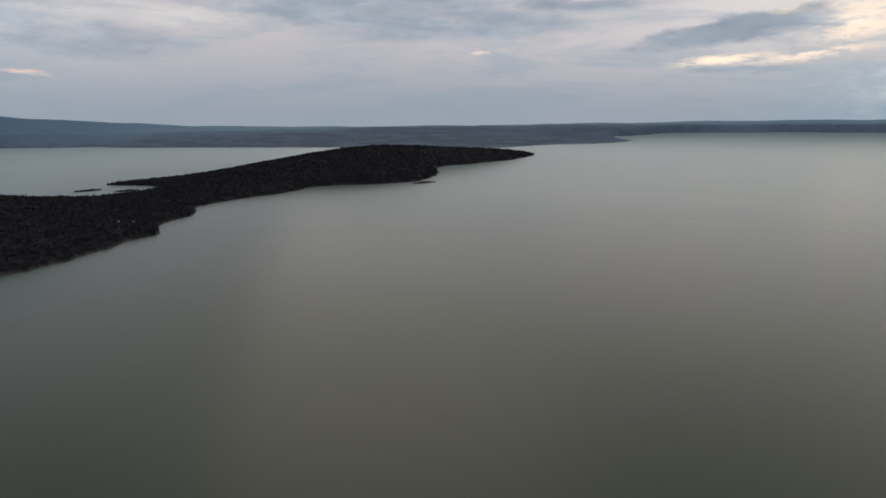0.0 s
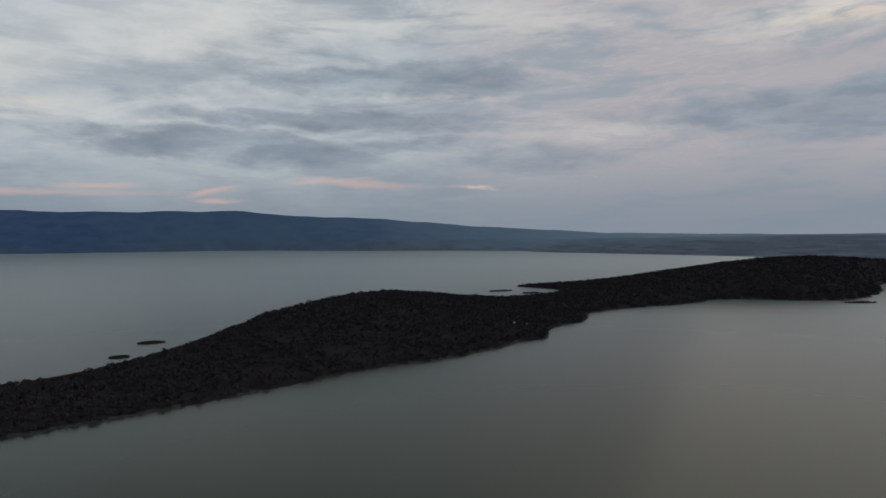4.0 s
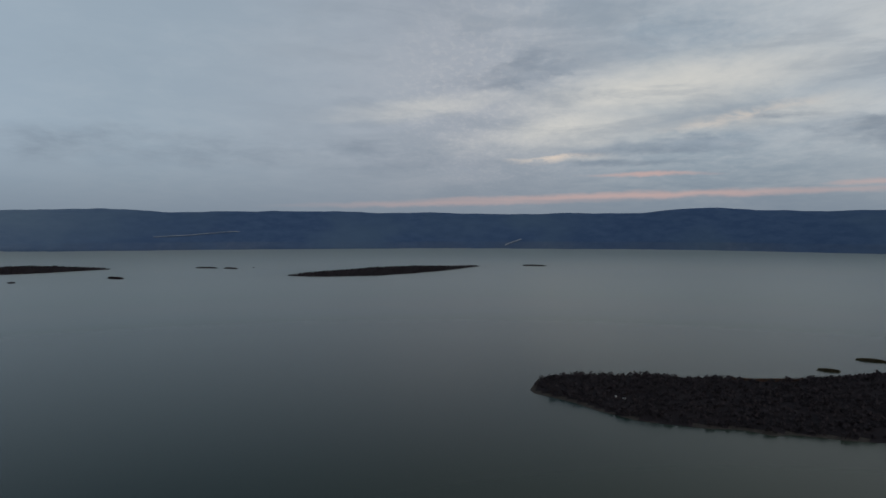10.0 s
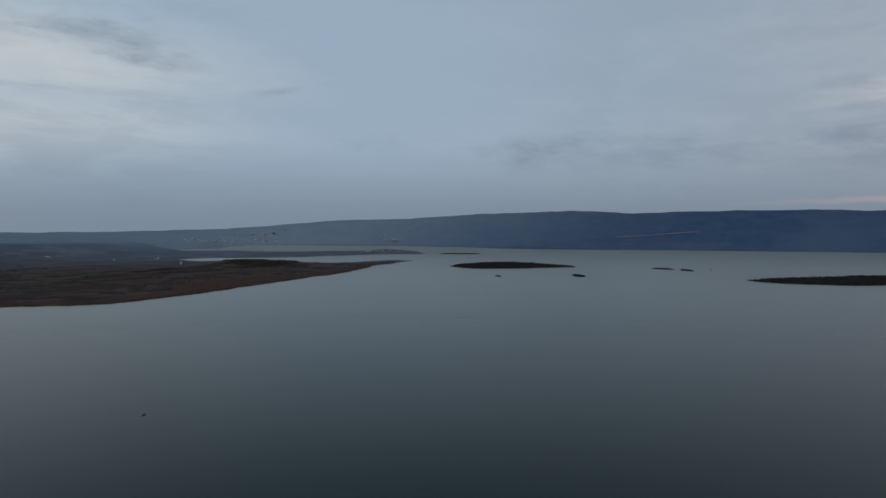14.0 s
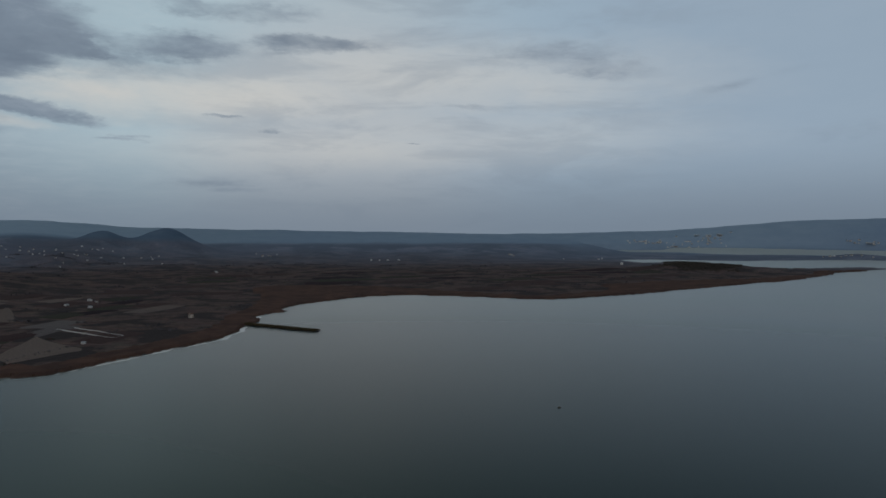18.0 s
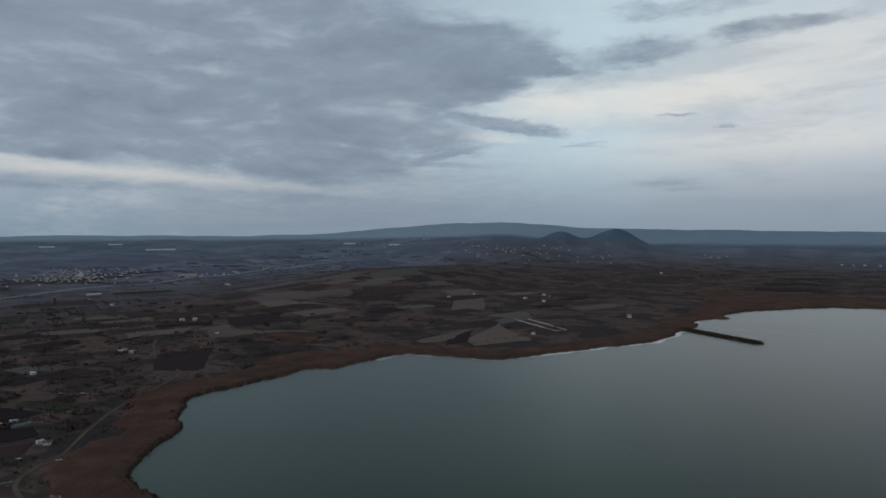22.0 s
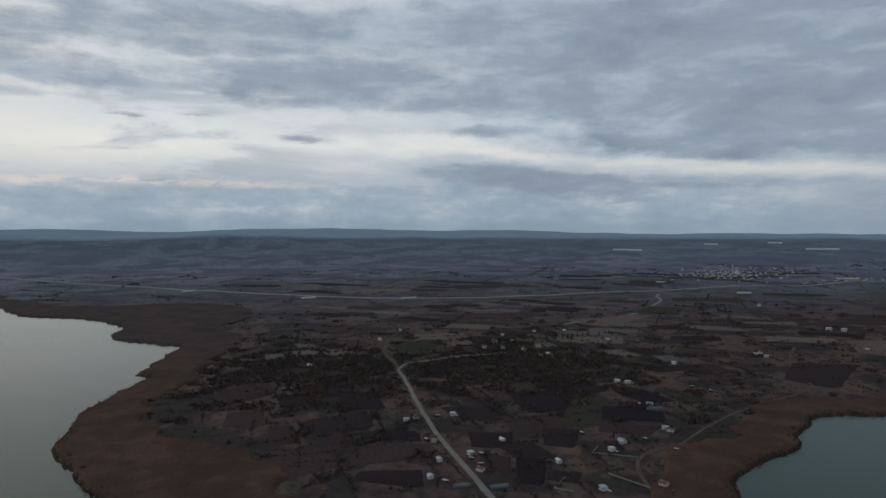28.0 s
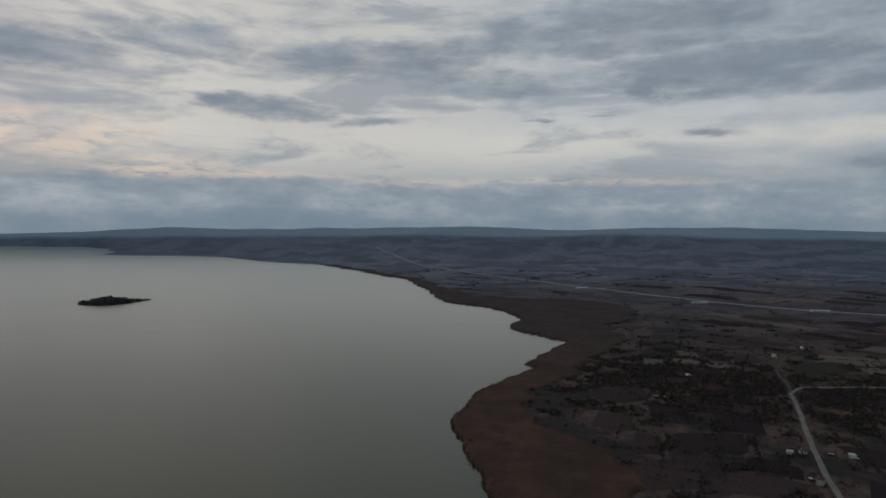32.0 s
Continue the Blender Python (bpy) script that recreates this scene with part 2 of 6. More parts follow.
def build_sky():
    g = Graph(world.node_tree)
    coords = g.node("ShaderNodeTexCoord").outputs["Generated"]
    split = g.node("ShaderNodeSeparateXYZ")
    g.put(split.inputs[0], coords)
    up = g.math("MAXIMUM", split.outputs[2], 0.0)
    # the cloud deck lies flat overhead, so that its forms shorten towards the horizon
    low = g.math("ADD", up, 0.16)
    deck = g.node("ShaderNodeCombineXYZ")
    g.put(deck.inputs[0], g.math("DIVIDE", split.outputs[0], low))
    g.put(deck.inputs[1], g.math("DIVIDE", split.outputs[1], low))
    deck = deck.outputs[0]
    sky = g.node("ShaderNodeTexSky", sky_type="NISHITA", sun_disc=False, sun_elevation=radians(SUN_UP), sun_rotation=radians(-SUN_YAW), dust_density=3.0)
    clear = g.vec("SCALE", sky.outputs[0])
    clear.node.inputs["Scale"].default_value = 0.055

    def near(yaw, height, wide, tight=0.0):
        d = g.vec("DOT_PRODUCT", coords, sky_way(yaw, height), out=1)
        return g.smooth(d, math.cos(radians(wide)), math.cos(radians(tight)))

    # drifted directions, by which the outlines of clouds are torn and streaked
    flat = g.vec("MULTIPLY", coords, (1.0, 1.0, 3.0))
    drift = g.vec("SUBTRACT", g.noise(flat, 5.0, 3.0, 0.55, out=1), (0.5, 0.5, 0.5))
    torn = g.vec("SUBTRACT", g.noise(flat, 17.0, 4.0, 0.65, out=1), (0.5, 0.5, 0.5))
    wild = g.vec("ADD", coords, g.vec("ADD", g.vec("MULTIPLY", drift, (0.11, 0.11, 0.030)), g.vec("MULTIPLY", torn, (0.09, 0.09, 0.020))))

    calm = g.vec("ADD", coords, g.vec("MULTIPLY", torn, (0.08, 0.08, 0.011)))

    def forms(rows, soft=0.35):
        total = None
        for yaw, height, wide, high, tilt, strength in rows:
            c = Vector(sky_way(yaw, height))
            right = c.cross(Vector((0, 0, 1))).normalized()
            above = right.cross(c)
            r = right * math.cos(radians(tilt)) + above * math.sin(radians(tilt))
            turn = Matrix((r, c.cross(r) * -1.0, c * -1.0)).transposed().to_euler()
            n = g.node("ShaderNodeMapping")
            n.vector_type = "TEXTURE"
            # each form is pushed a hair's breadth by the one before it
            way, inner = (wild, soft) if high > 0.75 else (calm, 0.0)
            g.put(n.inputs["Vector"], way if total is None else g.vec("ADD", way, g.math("MULTIPLY", total, 0.0005)))
            n.inputs["Location"].default_value, n.inputs["Rotation"].default_value = c, turn
            n.inputs["Scale"].default_value = (math.sin(radians(wide)), math.sin(radians(high)), 0.6)
            q = g.smooth(g.vec("LENGTH", n.outputs[0], out=1), 1.55, inner, 0.0, strength)
            total = q if total is None else g.math("MAXIMUM", total, q)
        return total

    # high thin veil: pale, streaked and rippled
    veil = g.noise(deck, 1.0, 8.0, 0.62, 0.7)
    fine = g.noise(deck, 6.5, 5.0, 0.62, 0.5)
    ripple = g.math("MULTIPLY_ADD", fine, 0.34, g.math("MULTIPLY", veil, 0.66))
    pale = g.ramp(g.smooth(ripple, 0.36, 0.64), [(0.0, (0.275, 0.335, 0.40)), (0.5, (0.34, 0.395, 0.45)), (1.0, (0.43, 0.47, 0.51))])
    colour = g.mix(0.86, clear, pale)
    # broad pale, blue and warm stretches
    for yaw, height, wide, strength, tone in ((180, 13, 34, 0.65, (0.45, 0.56, 0.60)), (176, 5.5, 20, 0.45, (0.47, 0.455, 0.47)), (284, 8, 30, 0.5, (0.55, 0.56, 0.56)), (310, 9, 26, 0.5, (0.60, 0.57, 0.53)), (52, 17, 22, 0.5, (0.54, 0.56, 0.57)), (14, 18, 24, 0.5, (0.52, 0.505, 0.505)),
                                              (8, 6, 34, 0.75, (0.360, 0.343, 0.372)), (98, 7, 22, 0.5, (0.375, 0.385, 0.425)), (340, 7, 26, 0.55, (0.43, 0.398, 0.412)), (144, 18, 34, 0.4, (0.34, 0.445, 0.54)), (126, 12, 34, 0.55, (0.31, 0.375, 0.44)), (148, 7, 28, 0.5, (0.325, 0.405, 0.490))):
        colour = g.mix(g.math("MULTIPLY", near(yaw, height, wide), strength * 1.3, clamp=True), colour, tone)
    # pale gaps
    gaps = g.math("MULTIPLY", g.math("MAXIMUM", forms(OPEN, 0.0), forms(OPEN_EAST, 0.0)), g.math("MULTIPLY_ADD", ripple, 1.3, 0.35), clamp=True)
    colour = g.mix(gaps, colour, (0.62, 0.602, 0.56))
    # ripples of high small cloud
    fish = g.noise(g.vec("MULTIPLY", deck, (1.0, 1.7, 1.0)), 21.0, 3.0, 0.6, 0.1)
    for yaw, height, wide, strength in ((90, 10.5, 12, 0.17), (62, 16, 20, 0.07), (22, 17, 22, 0.12), (185, 16, 20, 0.05)):
        amount = g.math("MULTIPLY", near(yaw, height, wide), g.smooth(fish, 0.46, 0.68))
        colour = g.mix(g.math("MULTIPLY", amount, strength), colour, (0.60, 0.585, 0.57))
        amount = g.math("MULTIPLY", near(yaw, height, wide), g.smooth(fish, 0.48, 0.32))
        colour = g.mix(g.math("MULTIPLY", amount, strength * 0.8), colour, (0.33, 0.375, 0.425))
    # thin torn layers over the lake
    layer = g.smooth(g.noise(g.vec("MULTIPLY", coords, (1.0, 1.0, 5.0)), 5.0, 7.0, 0.6, 0.4), 0.44, 0.64)
    for yaw, height, wide, strength in ((26, 10, 46, 0.85), (298, 11, 40, 0.7), (85, 8, 30, 0.5), (340, 9, 26, 0.6), (172, 15, 30, 0.35)):
        colour = g.mix(g.math("MULTIPLY", g.math("MULTIPLY", near(yaw, height, wide), layer), strength), colour, (0.255, 0.295, 0.345))
    # murk towards the horizon
    murk = g.smooth(up, 0.14, 0.0)
    colour = g.mix(g.math("MULTIPLY", murk, 0.86), colour, (0.182, 0.222, 0.272))
    # the sunset's glow in the gaps
    colour = g.mix(g.math("MULTIPLY", forms(GLOW, 0.1), g.smooth(fine, 0.36, 0.56)), colour, (0.80, 0.635, 0.50))
    # a low bar of cloud with a lumpy top over the lake's end and the plain
    lumps = g.noise(flat, 6.0, 6.0, 0.6)
    lump = g.math("MULTIPLY_ADD", lumps, -0.05, up)
    bar = g.math("MULTIPLY", g.smooth(lump, 0.046, 0.034), near(282, 3, 58, 40))
    colour = g.mix(g.math("MULTIPLY", bar, 0.85), colour, g.ramp(g.noise(flat, 9.0, 6.0, 0.62), [(0.36, (0.205, 0.26, 0.315)), (0.52, (0.27, 0.32, 0.37)), (0.68, (0.42, 0.45, 0.48))]))
    colour = g.mix(g.math("MULTIPLY", g.math("MULTIPLY", bar, g.smooth(up, 0.045, 0.0)), 0.7), colour, (0.165, 0.225, 0.28))
    # the clouds, with torn edges, and the deck overhead
    clouds = forms(LAKE_CLOUDS + WEST_CLOUDS)
    clouds = g.math("MAXIMUM", clouds, forms(NORTH_CLOUDS + EAST_CLOUDS + PLAIN_CLOUDS))
    # unseen deck added to darken the water: thick away from the sunset, thin towards it
    unseen_deck = g.math("MULTIPLY", g.smooth(up, 0.32, 0.44), g.smooth(g.vec("DOT_PRODUCT", coords, sky_way(345, 5), out=1), 0.75, -0.35, 0.1, 1.0))
    clouds = g.math("MAXIMUM", clouds, unseen_deck)
    streak = g.vec("MULTIPLY", coords, (1.0, 1.0, 3.4))
    bank = g.math("MULTIPLY_ADD", g.noise(streak, 13.0, 7.0, 0.60, 0.2), 0.55, g.math("MULTIPLY", g.noise(deck, 1.7, 7.0, 0.62, 0.3), 0.45))
    cover = g.smooth(g.math("MULTIPLY_ADD", g.math("SUBTRACT", bank, 0.5), 1.3, clouds), 0.05, 0.64)
    cover = g.math("MULTIPLY", cover, g.smooth(clouds, 0.02, 0.36))
    shade = g.ramp(g.math("MULTIPLY_ADD", g.noise(streak, 6.0, 7.0, 0.6, 0.3), 0.7, g.math("MULTIPLY", g.noise(deck, 3.2, 5.0, 0.6), 0.3)), [(0.34, (0.150, 0.184, 0.235)), (0.52, (0.205, 0.247, 0.302)), (0.68, (0.335, 0.382, 0.436))])
    colour = g.mix(g.math("MULTIPLY", cover, 0.9), colour, shade)
    # unseen dark sky added overhead across the lake, to dim its reflections
    unseen_dark = g.math("MULTIPLY", g.smooth(up, 0.31, 0.41), g.smooth(g.vec("DOT_PRODUCT", coords, sky_way(315, 0), out=1), 0.42, -0.25))
    colour = g.mix(g.math("MULTIPLY", unseen_dark, 0.75), colour, (0.078, 0.112, 0.116))
    # high overhead, out of view: bright patch and darker sides, added for the water
    for yaw, height, wide, strength, tone in ((6, 25, 20, 0.8, (0.74, 0.70, 0.64)), (330, 33, 20, 0.75, (0.14, 0.17, 0.205)), (56, 31, 20, 0.75, (0.12, 0.155, 0.195))):
        colour = g.mix(g.math("MULTIPLY", g.math("MULTIPLY", near(yaw, height, wide, 3.0), g.smooth(up, 0.31, 0.40)), strength), colour, tone)
    # pink light under the cloud
    colour = g.mix(forms(PINK, 0.1), colour, (0.56, 0.38, 0.345))
    back = g.node("ShaderNodeBackground")
    g.put(back.inputs[0], colour)
    back.inputs[1].default_value = 1.0
    out = g.node("ShaderNodeOutputWorld")
    g.tree.links.new(back.outputs[0], out.inputs[0])


build_sky()


# ---- materials ----
def material(name, make, rough=0.9, metal=0.0, bump=0.0, specular=0.02):
    m = bpy.data.materials.new(name)
    m.use_nodes = True
    g = Graph(m.node_tree)
    s = g.node("ShaderNodeBsdfPrincipled")
    out = g.node("ShaderNodeOutputMaterial")
    g.tree.links.new(s.outputs[0], out.inputs[0])
    s.inputs["Roughness"].default_value, s.inputs["Metallic"].default_value = rough, metal
    s.inputs["Specular IOR Level"].default_value = specular
    place = g.node("ShaderNodeNewGeometry").outputs["Position"]
    colour, relief = make(g, place)
    g.put(s.inputs["Base Color"], (*colour, 1.0) if isinstance(colour, tuple) else colour)
    if bump and relief is not None:
        b = g.node("ShaderNodeBump")
        b.inputs["Strength"].default_value, b.inputs["Distance"].default_value = 1.0, bump
        g.put(b.inputs["Height"], relief)
        g.tree.links.new(b.outputs[0], s.inputs["Normal"])
    return m


def speckled(a, b, scale, fine=None, c=None):
    """Two tones in patches of 1 / scale metres, with a finer grain."""
    def make(g, place):
        n = g.noise(place, scale, 5.0, 0.6)
        tone = g.mix(g.smooth(n, 0.35, 0.65), a, b)
        grain = g.noise(place, fine or scale * 9, 3.0, 0.6)
        tone = g.mix(g.math("MULTIPLY", g.smooth(grain, 0.45, 0.75), 0.5), tone, c or tuple(x * 0.6 for x in a))
        return tone, grain
    return make


def each(a, b, c):
    """Tones that differ from piece to piece, with a grain."""
    def make(g, place):
        k = g.node("ShaderNodeObjectInfo").outputs["Random"]
        tone = g.ramp(k, [(0.0, a), (0.5, b), (1.0, c)])
        grain = g.noise(place, 0.35, 5.0, 0.65)
        tone = g.mix(g.smooth(grain, 0.3, 0.75), tone, g.mix(0.45, tone, (0.02, 0.016, 0.014)))
        return tone, grain
    return make


def parcels(g, place, palette, cell, scrub, turn):
    """Parcels of land in long strips, broken by scrub."""
    turned = g.node("ShaderNodeMapping")
    g.put(turned.inputs["Vector"], place)
    turned.inputs["Rotation"].default_value = (0, 0, radians(turn))
    turned.inputs["Scale"].default_value = (1.0 / cell, 2.3 / cell, 0.0)
    cells = g.node("ShaderNodeTexVoronoi")
    g.put(cells.inputs["Vector"], g.vec("ADD", turned.outputs[0], g.noise(place, 0.004, 2.0, 0.5, out=1)))
    cells.inputs["Randomness"].default_value = 0.75
    pick = g.node("ShaderNodeSeparateColor")
    g.put(pick.inputs[0], cells.outputs["Color"])
    tone = g.ramp(pick.outputs[0], [(i / (len(palette) - 1), p) for i, p in enumerate(palette)])
    patch = g.noise(place, 1.4 / cell, 7.0, 0.62)
    tone = g.mix(g.smooth(patch, 0.46, 0.56), tone, scrub)
    grain = g.noise(place, 0.12, 6.0, 0.7)
    return g.mix(g.math("MULTIPLY", g.smooth(grain, 0.46, 0.66), 0.6), tone, tuple(0.6 * x for x in scrub)), grain


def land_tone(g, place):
    """Small dark plots by the lake, broad parcels on the plain, wooded far hills, with haze painted in by distance."""
    near, grain = parcels(g, place, SOIL, 120.0, (0.050, 0.042, 0.041), 24)
    plain, _ = parcels(g, place, HAZY_PLAIN, 260.0, (0.104, 0.116, 0.154), 24)
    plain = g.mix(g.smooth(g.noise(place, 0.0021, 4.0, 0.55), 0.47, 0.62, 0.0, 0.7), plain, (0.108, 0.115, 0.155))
    steep = g.vec("MULTIPLY", place, (1.0, 1.0, 3.0))
    dapple = g.smooth(g.noise(steep, 0.009, 8.0, 0.7), 0.34, 0.68)
    east = g.node("ShaderNodeSeparateXYZ")
    g.put(east.inputs[0], place)
    # painted haze: dark blue western woods, paler slopes over plain and lake's far end
    hazed_slope = g.smooth(g.vec("DOT_PRODUCT", place, (0.95, 0.3, 0.0), out=1), -2600.0, 600.0)
    hazed_slope = g.math("MAXIMUM", hazed_slope, g.smooth(g.vec("DOT_PRODUCT", place, (0.2, -0.98, 0.0), out=1), 2200.0, 4000.0, 0.0, 0.75))
    hazed_slope = g.math("MAXIMUM", hazed_slope, g.smooth(g.vec("DOT_PRODUCT", place, (-0.35, -0.94, 0.0), out=1), 3300.0, 4700.0, 0.0, 0.8))
    hazed_slope = g.math("MULTIPLY", hazed_slope, g.smooth(g.vec("LENGTH", place, out=1), 3660.0, 3950.0))
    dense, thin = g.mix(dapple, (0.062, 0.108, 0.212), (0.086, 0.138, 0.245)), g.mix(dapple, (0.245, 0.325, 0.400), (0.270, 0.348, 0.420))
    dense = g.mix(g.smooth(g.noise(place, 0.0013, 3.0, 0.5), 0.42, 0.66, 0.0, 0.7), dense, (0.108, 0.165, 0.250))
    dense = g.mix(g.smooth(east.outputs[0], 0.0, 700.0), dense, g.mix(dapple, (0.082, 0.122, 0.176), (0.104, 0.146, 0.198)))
    hazed_woods = g.mix(hazed_slope, dense, thin)
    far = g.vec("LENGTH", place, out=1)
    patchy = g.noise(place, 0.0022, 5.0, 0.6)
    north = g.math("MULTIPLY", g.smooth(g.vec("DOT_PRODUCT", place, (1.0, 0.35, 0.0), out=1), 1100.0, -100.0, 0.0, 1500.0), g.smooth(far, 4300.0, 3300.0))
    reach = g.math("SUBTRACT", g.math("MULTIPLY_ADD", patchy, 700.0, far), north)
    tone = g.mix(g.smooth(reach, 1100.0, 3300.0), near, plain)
    # painted haze: the land turns blue-grey the farther out it lies
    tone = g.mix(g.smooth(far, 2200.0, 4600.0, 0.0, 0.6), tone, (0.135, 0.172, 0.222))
    # hazed forest colour on the hills: low down in the west, only the far heights in the east
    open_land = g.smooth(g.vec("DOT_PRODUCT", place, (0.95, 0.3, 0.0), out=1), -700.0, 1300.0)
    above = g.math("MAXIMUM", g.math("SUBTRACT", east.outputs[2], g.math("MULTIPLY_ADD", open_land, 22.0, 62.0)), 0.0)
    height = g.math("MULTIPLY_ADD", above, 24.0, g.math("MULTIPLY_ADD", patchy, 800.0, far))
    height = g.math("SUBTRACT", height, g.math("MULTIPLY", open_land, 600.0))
    return g.mix(g.smooth(height, 4300.0, 5100.0), tone, hazed_woods), grain


SOIL = [(0.0832, 0.0558, 0.0546), (0.1208, 0.0799, 0.0719), (0.1016, 0.0760, 0.0722), (0.1347, 0.0921, 0.0750), (0.1052, 0.0859, 0.0722), (0.0869, 0.0590, 0.0581), (0.1312, 0.0840, 0.0724)]
# parcel tones of the plain, paled and blued with painted haze
HAZY_PLAIN = [(0.1509, 0.1690, 0.2306), (0.2159, 0.2204, 0.2764), (0.1693, 0.1896, 0.2554), (0.2643, 0.2551, 0.2937), (0.1626, 0.1849, 0.2478), (0.2342, 0.2307, 0.2803), (0.1443, 0.1624, 0.2229)]
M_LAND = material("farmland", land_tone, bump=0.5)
M_BEACH = material("pale_stony_shore", speckled((0.082, 0.070, 0.062), (0.055, 0.048, 0.044), 0.2, 1.2), bump=0.2)
M_ISLAND = material("scrub_soil", speckled((0.0290, 0.0250, 0.0285), (0.0370, 0.0300, 0.0330), 0.03, 0.4), bump=0.4)


def reed_tone(g, place):
    """Russet reed by the water, duller old marsh away from it."""
    tone, grain = speckled((0.112, 0.064, 0.048), (0.076, 0.046, 0.038), 0.035, 0.35, (0.056, 0.035, 0.030))(g, place)
    tone = g.mix(g.smooth(g.noise(place, 0.016, 6.0, 0.65), 0.44, 0.64, 0.0, 0.7), tone, (0.054, 0.036, 0.031))
    at = g.node("ShaderNodeSeparateXYZ")
    g.put(at.inputs[0], place)
    old = g.math("MULTIPLY", g.smooth(g.math("MULTIPLY_ADD", g.noise(place, 0.01, 5.0, 0.6), 200.0, at.outputs[0]), 620.0, 1150.0), g.smooth(at.outputs[1], -420.0, -180.0))
    marsh = g.mix(g.smooth(g.noise(place, 0.02, 6.0, 0.65), 0.40, 0.62), (0.074, 0.055, 0.052), (0.050, 0.042, 0.043))
    return g.mix(g.math("MULTIPLY", old, 0.85), tone, marsh), grain


M_REEDBED = material("dry_reed", reed_tone, bump=0.5)
M_BANK = material("green_reed", speckled((0.045, 0.042, 0.026), (0.070, 0.055, 0.032), 0.08, 0.7), bump=0.4)


def water_tone(g, place):
    mottle = g.noise(place, 0.0016, 3.0, 0.5)
    se_way = g.math("MULTIPLY_ADD", mottle, 300.0, g.vec("DOT_PRODUCT", place, (0.85, 0.6, 0.0), out=1))
    basin = g.vec("LENGTH", g.vec("SUBTRACT", place, (-20.0, 420.0, 0.0)), out=1)
    tone = g.mix(g.smooth(se_way, -200.0, 330.0), (0.0050, 0.0235, 0.0225), (0.017, 0.037, 0.023))
    # brightness painted into the colour: water pales towards basin and bay centres
    tone = g.mix(g.smooth(basin, 620.0, 150.0), tone, (0.070, 0.072, 0.046))
    bay = g.vec("LENGTH", g.vec("SUBTRACT", place, (310.0, -320.0, 0.0)), out=1)
    tone = g.mix(g.smooth(bay, 460.0, 60.0), tone, (0.046, 0.072, 0.058))
    flat = g.node("ShaderNodeMapping")
    g.put(flat.inputs["Vector"], place)
    flat.inputs["Scale"].default_value = (1.0, 0.55, 1.0)
    waves = g.math("MULTIPLY_ADD", g.noise(flat.outputs[0], 0.9, 3.0, 0.6), 0.4, g.noise(flat.outputs[0], 0.22, 2.0, 0.5))
    return tone, waves


def lay_sheen(m, ior, sheen, spread):
    """Small waves seen at a slant: a broad pale sheen over the gloss."""
    s = m.node_tree.nodes["Principled BSDF"]
    s.inputs["IOR"].default_value = ior
    s.inputs["Sheen Weight"].default_value, s.inputs["Sheen Roughness"].default_value = sheen, spread
    s.inputs["Sheen Tint"].default_value = (0.91, 1.0, 0.97, 1.0)


M_WATER = material("lake_water", water_tone, rough=0.24, bump=0.012, specular=0.5)
lay_sheen(M_WATER, 1.215, 0.8, 0.15)


# ---- plan of the shores ----
SHORE_NORTH = [(-1936, -3827), (-2186, -3696), (-2284, -3530), (-2408, -3421), (-2680, -3259), (-2772, -3135), (-2856, -2990), (-2905, -2800), (-2860, -2700),
               (-2759, -2715), (-2669, -2808), (-2538, -2860), (-2338, -2872), (-2051, -2895), (-1861, -3013), (-1693, -3128), (-1517, -3102), (-1484, -2725),
               (-1586, -2699), (-1706, -2558), (-1680, -2390), (-1745, -2290), (-1850, -2245), (-2038, -2274), (-2200, -2290), (-2217, -2201), (-2210, -2157),
               (-1772, -1954), (-1658, -1856), (-1348, -1657), (-1263, -1628), (-920, -1451), (-692, -1341), (-535, -1290), (-443, -1295), (-359, -1362),
               (-201, -1436), (-68, -1392), (51, -1249), (76, -1184), (57, -1153), (83, -1134), (110, -1090), (96, -1013), (114, -969), (115, -916), (133, -844),
               (165, -795), (222, -718)]
SHORE_NEAR = [(252, -667), (281, -632), (342, -629), (392, -619), (414, -550), (415, -507), (446, -488), (445, -432), (455, -341), (426, -299),
              (383, -263), (371, -234), (341, -186), (316, -170), (271, -154), (236, -85), (222, -7), (236, 82), (286, 154), (337, 188), (374, 207),
              (394, 225), (430, 242), (463, 267), (540, 283), (605, 287), (653, 280), (721, 267), (735, 283), (813, 281), (904, 273)]
SHORE_SOUTH = [(951, 320), (996, 384), (1050, 405), (1122, 407), (1254, 508), (1328, 655), (1511, 770), (1820, 984), (1909, 1077), (2054, 1268), (2209, 1460),
               (2394, 1690), (2434, 1898), (2489, 2101), (2682, 2438), (2749, 2650), (2710, 2851), (2559, 3101), (2549, 3260), (2729, 3367), (2745, 3454),
               (2822, 3510), (2786, 3599), (2785, 3647)]
SHORE_FAR = [(2689, 3741), (2567, 3845), (2372, 3988), (2161, 4105), (1941, 4202), (1720, 4298), (1493, 4375), (1376, 4377), (1316, 4343), (1132, 4323), (1087, 4304),
             (1087, 4153), (1109, 3934), (985, 3768), (807, 3651), (646, 3594), (515, 3528), (410, 3382), (281, 3185), (165, 3186), (-227, 3292), (-703, 3407),
             (-804, 3416), (-1106, 3466), (-1397, 3498), (-1556, 3485), (-1731, 3512), (-1830, 3586), (-1925, 3512), (-2136, 3458)]
